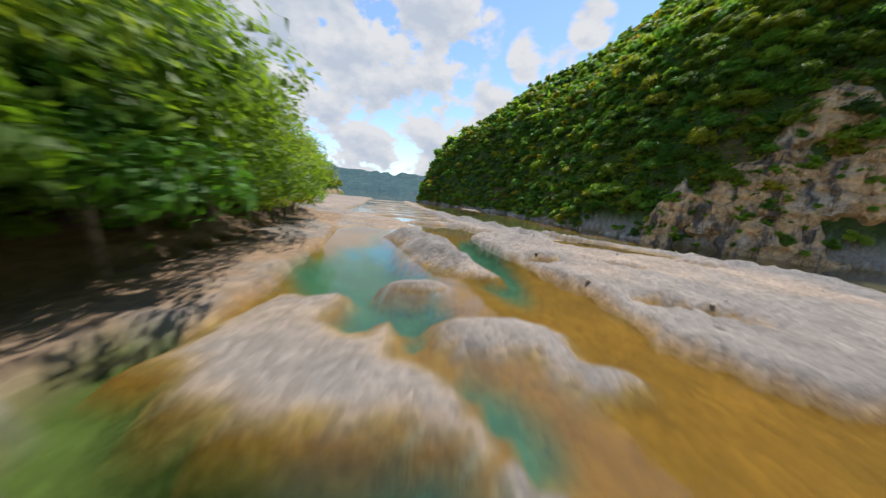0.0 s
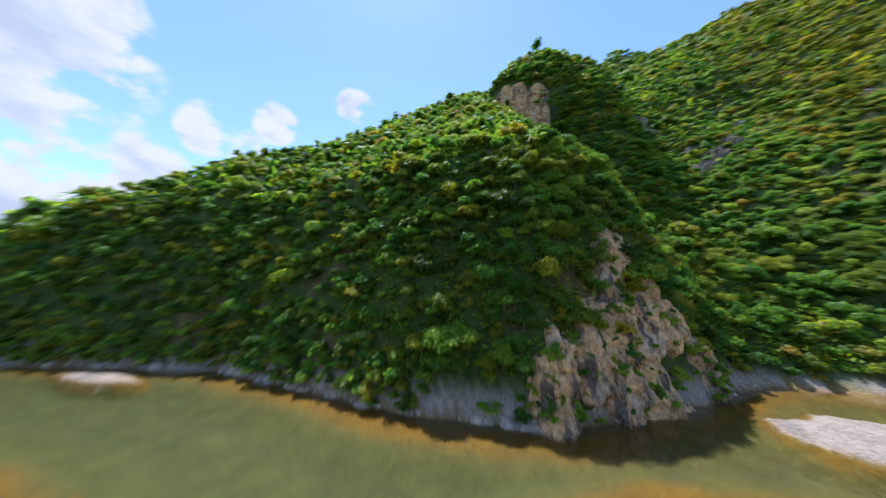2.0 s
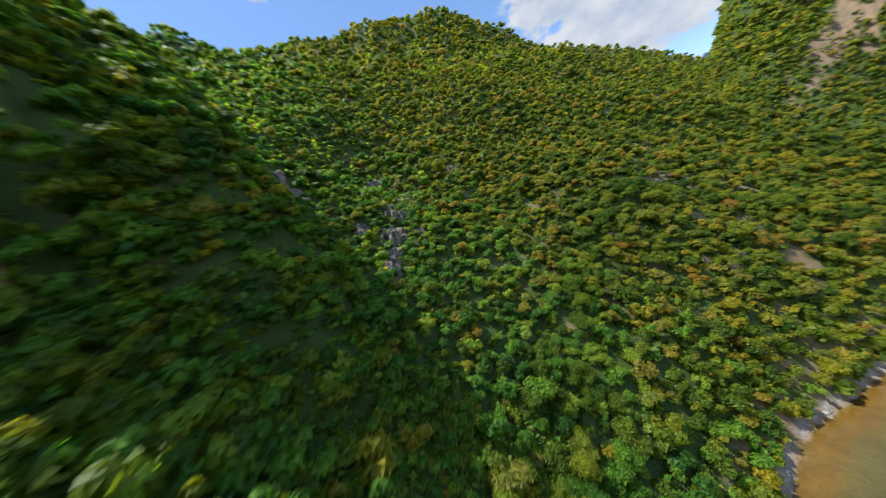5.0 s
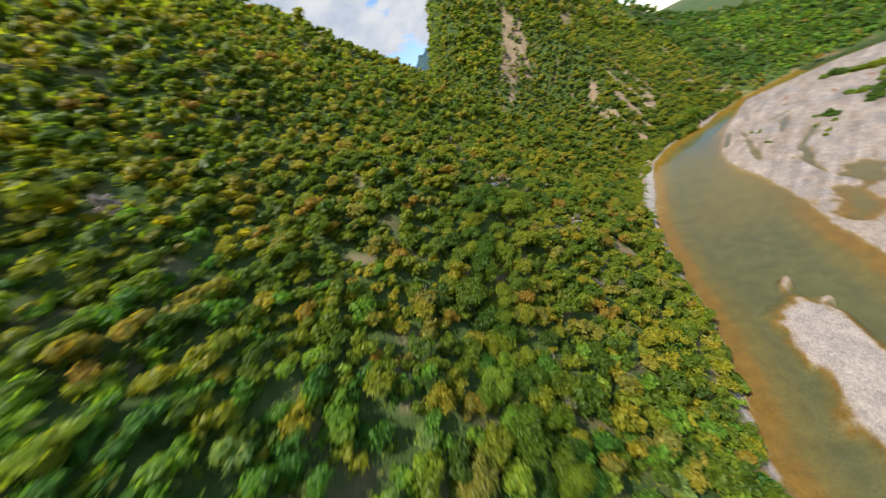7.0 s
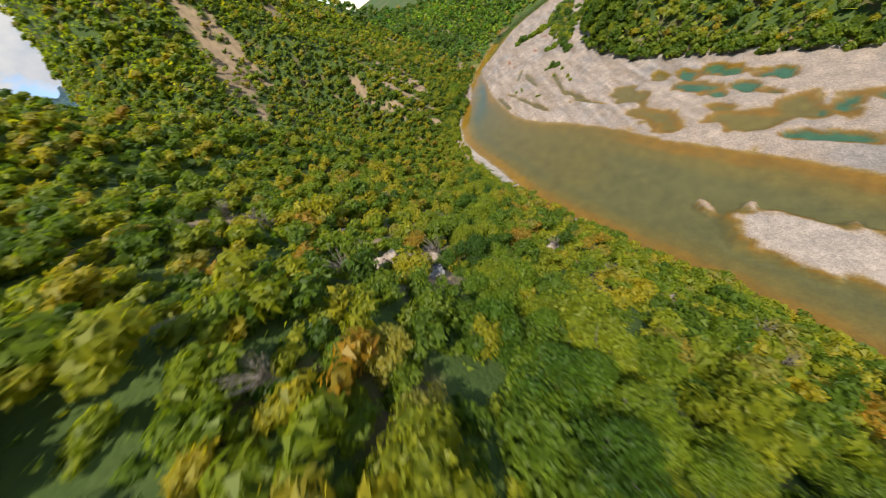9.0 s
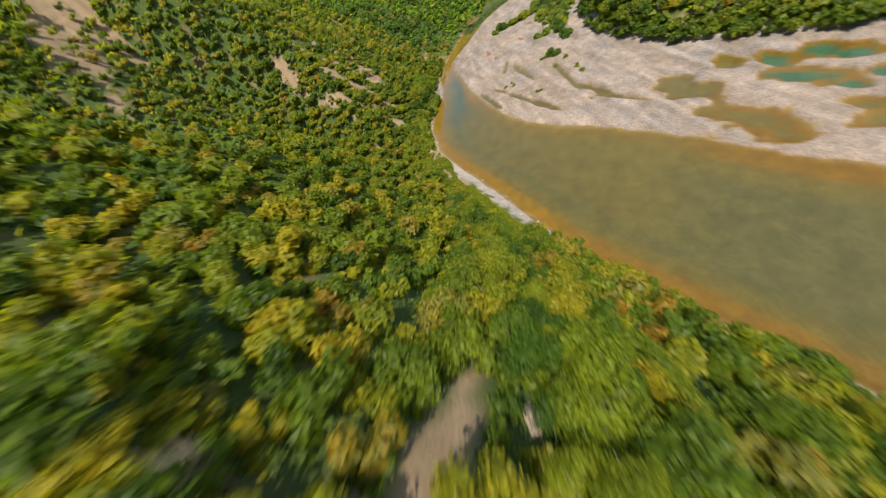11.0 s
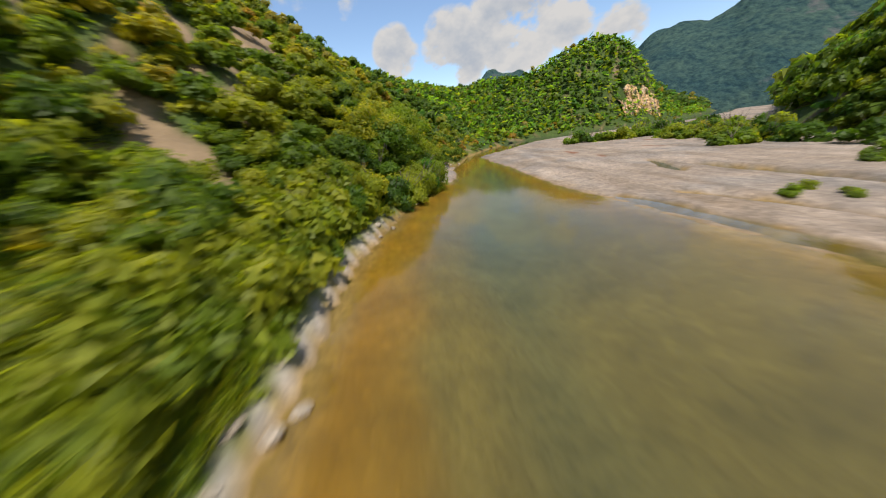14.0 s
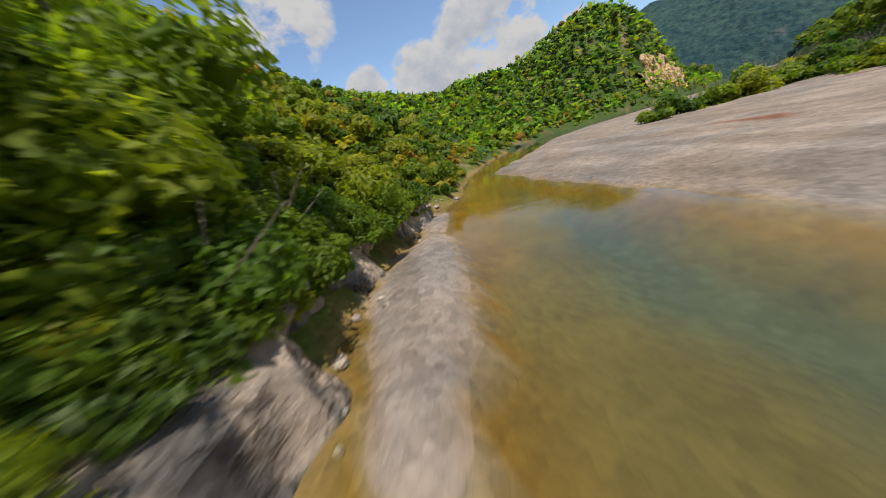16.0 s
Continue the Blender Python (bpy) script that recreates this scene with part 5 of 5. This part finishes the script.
ridge("wooded hills beyond the lake, coloured blue with haze", -1900, 1250, 700, 1500, 115, 260, 5, MAT_FAR)
ridge("wooded hills further beyond the lake, coloured blue with haze", -2800, 1800, 400, 2500, 190, 380, 15, MAT_FAR)
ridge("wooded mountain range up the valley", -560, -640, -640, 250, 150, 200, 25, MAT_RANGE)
ridge("mountain range far beyond the pass, coloured blue with haze", -200, -1350, 900, -1150, 420, 300, 35, MAT_FAR)


# ---------------- banks: grass, shrubs, stones ----------------
SHRUB_CROWNS = [crown_template(500 + i, 170, 4, 0.26, radius=1.5, height=2.2, lobes=7) for i in range(4)]
BUSH_CROWNS = [crown_template(520 + i, 42, 3, 0.46, radius=1.5, height=2.2, lobes=4) for i in range(4)]
SHRUB_MESH = [template_mesh("foliage", t, MAT_LEAF_TREE_DRY) for t in SHRUB_CROWNS]
SHRUB_GREEN = [template_mesh("foliage", crown_template(560 + i, 300, 4, 0.19, radius=1.5, height=2.2, lobes=7), MAT_LEAF_TREE) for i in range(4)]
SHRUB_BANK = [template_mesh("foliage", crown_template(580 + i, 420, 4, 0.15, radius=1.5, height=2.2, lobes=9), MAT_LEAF_TREE_DRY) for i in range(4)]
STEM_MESH = [template_mesh("stem", trunk_template(540 + i, 2.0, 5), MAT_BARK) for i in range(3)]


def place_shrub(i, m, label, group):
    """A shrub of stems and foliage at a matrix."""
    thing = tagged(new("shrub"), label, "shrub", group)
    thing.matrix_world = m
    for nm, me in (("stem", STEM_MESH[i % 3]), ("foliage", (SHRUB_MESH if "gravel" in group else SHRUB_BANK if "bank" in group else SHRUB_GREEN)[i % 4])):
        ob = new(nm, me)
        ob.parent = thing
        if nm == "stem":
            ob.matrix_local = Matrix.LocRotScale((0, 0, 0), Euler((0, 0, 0)), (0.35, 0.35, 0.9))


def shrub(i, x, y, size, label, group):
    place_shrub(i, Matrix.LocRotScale((x, y, height_at(x, y) - 0.35 * size), Euler((0, 0, rng.uniform(0, 6.28))), (size, size, size * rng.uniform(0.8, 1.1))), label, group)


bar_shrubs = [(-38, -144, 1.4), (-39.5, -146, 1.1), (-37, -147.5, 0.9), (-63, -153, 1.7), (-66, -155, 1.5), (-60, -156, 1.0), (-30, -140, 0.7), (-22, -128, 0.7), (-26, -131, 0.6),
              (-34, -138, 0.6), (-12, -139, 0.6), (-110, -160, 1.8), (-104, -158, 2.0), (-98, -157, 1.8), (-92, -156, 1.9), (-86, -155, 1.6), (-116, -162, 2.1), (-122, -163, 2.0),
              (-128, -164, 1.9), (-80, -155, 1.5), (-135, -166, 2.0), (-74, -153, 1.2), (-95, -162, 1.3), (-108, -166, 1.4)]
for x, y, q in ((-78, -192, 1.6), (-80, -190, 1.8), (-82, -188, 1.9), (-84, -185, 1.9), (-86, -182, 2.0), (-89, -180, 2.0), (-92, -178, 2.0), (-97, -178, 2.0), (-103, -178.5, 2.1), (-110, -178.5, 2.2), (-60, -158, 1.8), (-60, -150, 1.8), (-53, -145, 1.7), (-18.2, -155.4, 0.5), (-19, -152.6, 0.5), (-21, -154, 0.45)):
    bar_shrubs.append((x, y, q))
for _ in range(70):
    u = rng.uniform(0, 1)
    bar_shrubs.append((-68 - 52 * u + rng.normal() * 3.0, -156 - 27 * u + rng.normal() * 3.5 + 3 * math.sin(u * 9), rng.uniform(1.0, 2.1)))
for i, (x, y, q) in enumerate(bar_shrubs):
    shrub(i, x, y, q * 1.2, "low green shrub on the gravel bar", "shrubs on the gravel bar")
shore_line = [p for p in EAST[::-1] if -215 < p[1] < -80 and p[0] > -40]
ys = rng.uniform(-186, -108, 9000)
xs = np.interp(ys, [p[1] for p in shore_line], [p[0] for p in shore_line]) + rng.uniform(0.5, 13, 9000)
zs, _, _, ds, es = land(xs, ys)
beach = 3.4 * smooth(-154, -147, ys) * smooth(-100, -116, ys)
inner = es & (ys < -168) & (ds > 2.0) & (ds < 6.5) & (rng.uniform(size=9000) < 0.22)
ok = es & (ds < 11) & (ds > np.where(ys < -166, 0.9, 1.6) + beach) & (rng.uniform(size=9000) < np.where((ys > -153) & (ds < 7), np.where(fbm(xs, ys, 4, 4, 71) > 0.55, 0.4, 0.03), np.where(ys > -170, 0.55, 0.12 + ds / 16))) & (scar(xs, ys) < 0.4) & (np.hypot((xs - 28.5) / 8, (ys + 166.4) / 1.9) > 1)
low = [(x, y, z - 0.2, q, q * 0.9, a, t) for x, y, z, q, a, t in zip(xs[ok], ys[ok], zs[ok], rng.uniform(0.25, 0.6, ok.sum()) * (0.6 + ds[ok] / 14), rng.uniform(0, 6.28, ok.sum()), rng.uniform(0.3, 0.8, ok.sum()))]
low = low[:1700] + [(x, y, z - 0.4, q, q, a, q * 0.4) for x, y, z, q, a in zip(xs[inner], ys[inner], zs[inner], rng.uniform(0.8, 1.5, inner.sum()), rng.uniform(0, 6.28, inner.sum()))]
edge_p, edge_l = along([p[:2] for p in EAST[28:37]], 0.5)
edge = []
for _ in range(230):
    k = rng.integers(0, len(edge_p))
    x, y = edge_p[k] + edge_l[k] * rng.uniform(0.5, 6.0)
    q = rng.uniform(0.4, 0.85)
    edge.append((x, y, height_at(x, y) - 0.4 * q, q, q, rng.uniform(0, 6.28), rng.uniform(0.1, 0.7)))
edge_p, edge_l = along([p[:2] for p in EAST[30:35]], 0.5)
for _ in range(75):
    k, off, q = rng.integers(0, len(edge_p)), rng.uniform(-0.2, 2.2), rng.uniform(0.5, 0.9)
    x, y = edge_p[k] + edge_l[k] * off
    edge.append((x, y, max(height_at(x, y), 1.7 + 0.55 * off) - 0.35 * q, q, q, rng.uniform(0, 6.28), rng.uniform(0.05, 0.4)))
tagged(new("bushes", joined_wood("bushes", SHRUB_CROWNS, edge, MAT_LEAF_WOOD_DRY)), "olive green bushes crowding the rocky bank of the bend", "bushes", kind="stuff")
tagged(new("bushes", joined_wood("bushes", BUSH_CROWNS, low, MAT_LEAF_WOOD_DRY)), "low bright green bushes on the sandy river bank", "bushes", kind="stuff")

for i, (x, y, q) in enumerate([(-3.5, -185.6, 1.2), (-6.5, -188.0, 1.5), (-9.2, -189.8, 1.6), (-11.5, -191.0, 1.5), (-13.6, -192.4, 1.2), (-15.6, -194.2, 1.1), (-17.6, -196.4, 1.2), (-19.4, -198.4, 1.2), (-22.4, -200.2, 1.0), (-24.4, -202.0, 1.2),
                               (-10, -193, 2.0), (-15, -197, 2.2), (-20, -201, 2.0), (-5, -190, 1.9), (-1, -186.5, 1.7), (4, -183, 1.5), (9, -180.5, 1.4)]):
    shrub(i, x, y, q, "bushy shrub on the rocky bank above the water", "bank shrubs")
for i, (x, y, q, tilt) in enumerate([(-3.6, -186.2, 1.5, 30), (-6.2, -187.4, 1.7, 34), (-8.4, -188.6, 1.8, 38), (-10.4, -189.8, 1.9, 40), (-12.4, -190.8, 1.9, 42), (-11.4, -190.0, 1.5, 52), (-18.4, -197.2, 1.5, 44), (-21.2, -200.0, 1.4, 40)]):
    lean = Matrix.Rotation(radians(tilt), 3, Vector((-0.85, -0.52, 0.0)))
    m = Matrix.Translation((x, y, height_at(x, y) - 0.3)) @ (lean @ Matrix.Rotation(1.3 * i, 3, "Z")).to_4x4() @ Matrix.Diagonal((q, q, q * 1.05, 1))
    place_shrub(i, m, "olive green bush leaning out over the water from the bank", "bank shrubs")
for i in range(9):
    y = 5 + 3.4 * i
    shrub(i, float(np.interp(y, [1, 8, 18, 35], [-10.2, -10.4, -11.6, -16.5])) - rng.uniform(1.2, 3.0), y, rng.uniform(0.4, 0.8), "dark green bush at the edge of the woods", "bushes under the trees")
cp, cl = along(CLIFF_LINE, 0.5)
for i in range(120):
    k = rng.integers(4, len(cp) - 2)
    v = rng.uniform(0.05, 1.0) * float(cliff_crown(np.array([k / (len(cp) - 1)]))[0])
    x, y = cp[k] + cl[k] * (v * 0.30 - 0.6)
    size = rng.uniform(0.3, 0.85)
    place_shrub(i, Matrix.LocRotScale((x, y, v - 0.5 * size), Euler((0.3, -0.3, rng.uniform(0, 6.28))), (size, size, size * 0.9)), "small shrub growing from a crack in the cliff", "shrubs on the cliff")


def build_grass():
    """Tufts of grass along the bank."""
    vs, fs, lf, tn = [], [], [], []
    ys = rng.uniform(-188, -105, 26000)
    line = shore_line
    xs = np.interp(ys, [p[1] for p in line], [p[0] for p in line]) + rng.uniform(0.6, 12, 26000)
    z, wood, _, d, east = land(xs, ys)
    patch = fbm(xs, ys, 4, 4, 71)
    keep = east & (d > 1.0) & (d < 11) & (patch > 0.42 - 0.02 * d - 0.11 * smooth(-148, -155, ys)) & (scar(xs, ys) < 0.4) & (d > 1.0 + (3.0 + 3.0 * (patch - 0.5)) * smooth(-154, -147, ys) * smooth(-100, -116, ys))
    for x, y, h in zip(xs[keep], ys[keep], z[keep]):
        tint = rng.uniform(0.25, 0.7)
        for _ in range(7):
            a, r, l = rng.uniform(0, 6.28), rng.uniform(0, 0.3), rng.uniform(0.3, 0.8)
            bx, by = x + math.cos(a) * r, y + math.sin(a) * r
            w, i = 0.075, len(vs)
            vs += [(bx - math.sin(a) * w, by + math.cos(a) * w, h - 0.05), (bx + math.sin(a) * w, by - math.cos(a) * w, h - 0.05), (bx + math.cos(a) * l * 0.6, by + math.sin(a) * l * 0.6, h + l * 0.8)]
            fs.append((i, i + 1, i + 2))
            lf += [rng.uniform()] * 3
            tn += [tint] * 3
    me = mesh_from("grass", vs, fs, False)
    point_attr(me, "leaf", lf)
    point_attr(me, "tint", tn)
    me.materials.append(MAT_LEAF_WOOD_DRY)
    tagged(new("grass", me), "tufts of green grass on the sandy river bank", "grass", kind="stuff")


build_grass()

STONE_MESH = []
for q in range(6):
    stone_me = lump_mesh(700 + q, 9, 12, 0.3)
    stone_me.materials.append(MAT_BOULDER)
    STONE_MESH.append(stone_me)
CRAG_MESH = []
for q in range(6):
    stone_me = lump_mesh(720 + q, 14, 18, 0.9)
    stone_me.materials.append(MAT_BLOCK)
    CRAG_MESH.append(stone_me)


def boulder(i, x, y, size, label, group, sink=0.15):
    ob = tagged(new("boulder", (CRAG_MESH if sink < 0 else STONE_MESH)[i % 6]), label, "stone", group)
    ob.matrix_world = Matrix.LocRotScale((x, y, max(height_at(x, y), -0.25) + size * sink), Euler((rng.uniform(-0.2, 0.2), rng.uniform(-0.2, 0.2), rng.uniform(0, 6.28))), (size, size * rng.uniform(0.6, 0.9), size * rng.uniform(0.4, 0.65)))


shore = [p[:2] for p in EAST[22:36]]
sp, sl = along(shore, 0.8)
for i in range(90):
    k = rng.integers(0, len(sp))
    off = rng.normal() * 0.9 - 0.2
    x, y = sp[k] + sl[k] * off
    if height_at(x, y) < -0.12:
        continue
    boulder(i, x, y, rng.uniform(0.12, 0.38), "pale limestone stone at the water's edge", "stones along the shore")
for i in range(60):
    x, y = rng.uniform(8, 34), rng.uniform(8, 46)
    if height_at(x, y) > 0.1 and i % 2:
        boulder(i, x, y, rng.uniform(0.08, 0.2), "grey river stone on the gravel bar", "stones on the gravel bar")
for i, (x, y, size) in enumerate(((102.0, -77.1, 1.7), (102.3, -75.0, 1.4), (103.6, -75.8, 1.3), (100.8, -76.2, 1.1), (98.5, -75.4, 1.2), (95.8, -76.6, 1.0), (82.1, -73.4, 1.3), (83.2, -74.6, 0.9), (94.9, -68.6, 1.2), (103.7, -55.0, 0.9), (101, -71, 1.3), (102.6, -70, 0.9), (100, -72.6, 1.0), (103.5, -72, 0.7), (89, -73, 1.1), (90.4, -72, 0.7), (87.6, -74, 0.6), (102, -63, 0.9), (103, -64.5, 0.7), (83, -56, 0.8), (96, -80, 1.0), (97.5, -79, 0.8), (94, -82, 0.9))):
    boulder(i, x, y, size, "weathered pale limestone block lying among trees on the slope", "blocks on the slope", -0.1)
for i in range(34):
    x, y = rng.uniform(82, 112), rng.uniform(-104, -36)
    if scar(np.array([x]), np.array([y]))[0] > 0.25 or i % 3 == 0:
        boulder(i, x, y, rng.uniform(0.5, 1.2), "weathered pale limestone block lying among trees on the slope", "blocks on the slope", -0.1)

TWIG_MESH = [template_mesh("branchwork", trunk_template(620 + i, 3.4, 34), MAT_BARK) for i in range(3)]
for i in range(22):
    x, y = rng.uniform(78, 116), rng.uniform(-108, -18)
    thing = tagged(new("bare_shrub"), "leafless grey brown shrub among the trees on the slope", "shrub", "bare shrubs on the slope")
    thing.matrix_world = Matrix.LocRotScale((x, y, height_at(x, y) + 0.6), Euler((rng.uniform(-0.2, 0.2), rng.uniform(-0.2, 0.2), rng.uniform(0, 6.28))), (0.5, 0.5, rng.uniform(0.7, 1.0)))
    twigs = new("branchwork", TWIG_MESH[i % 3])
    twigs.parent = thing
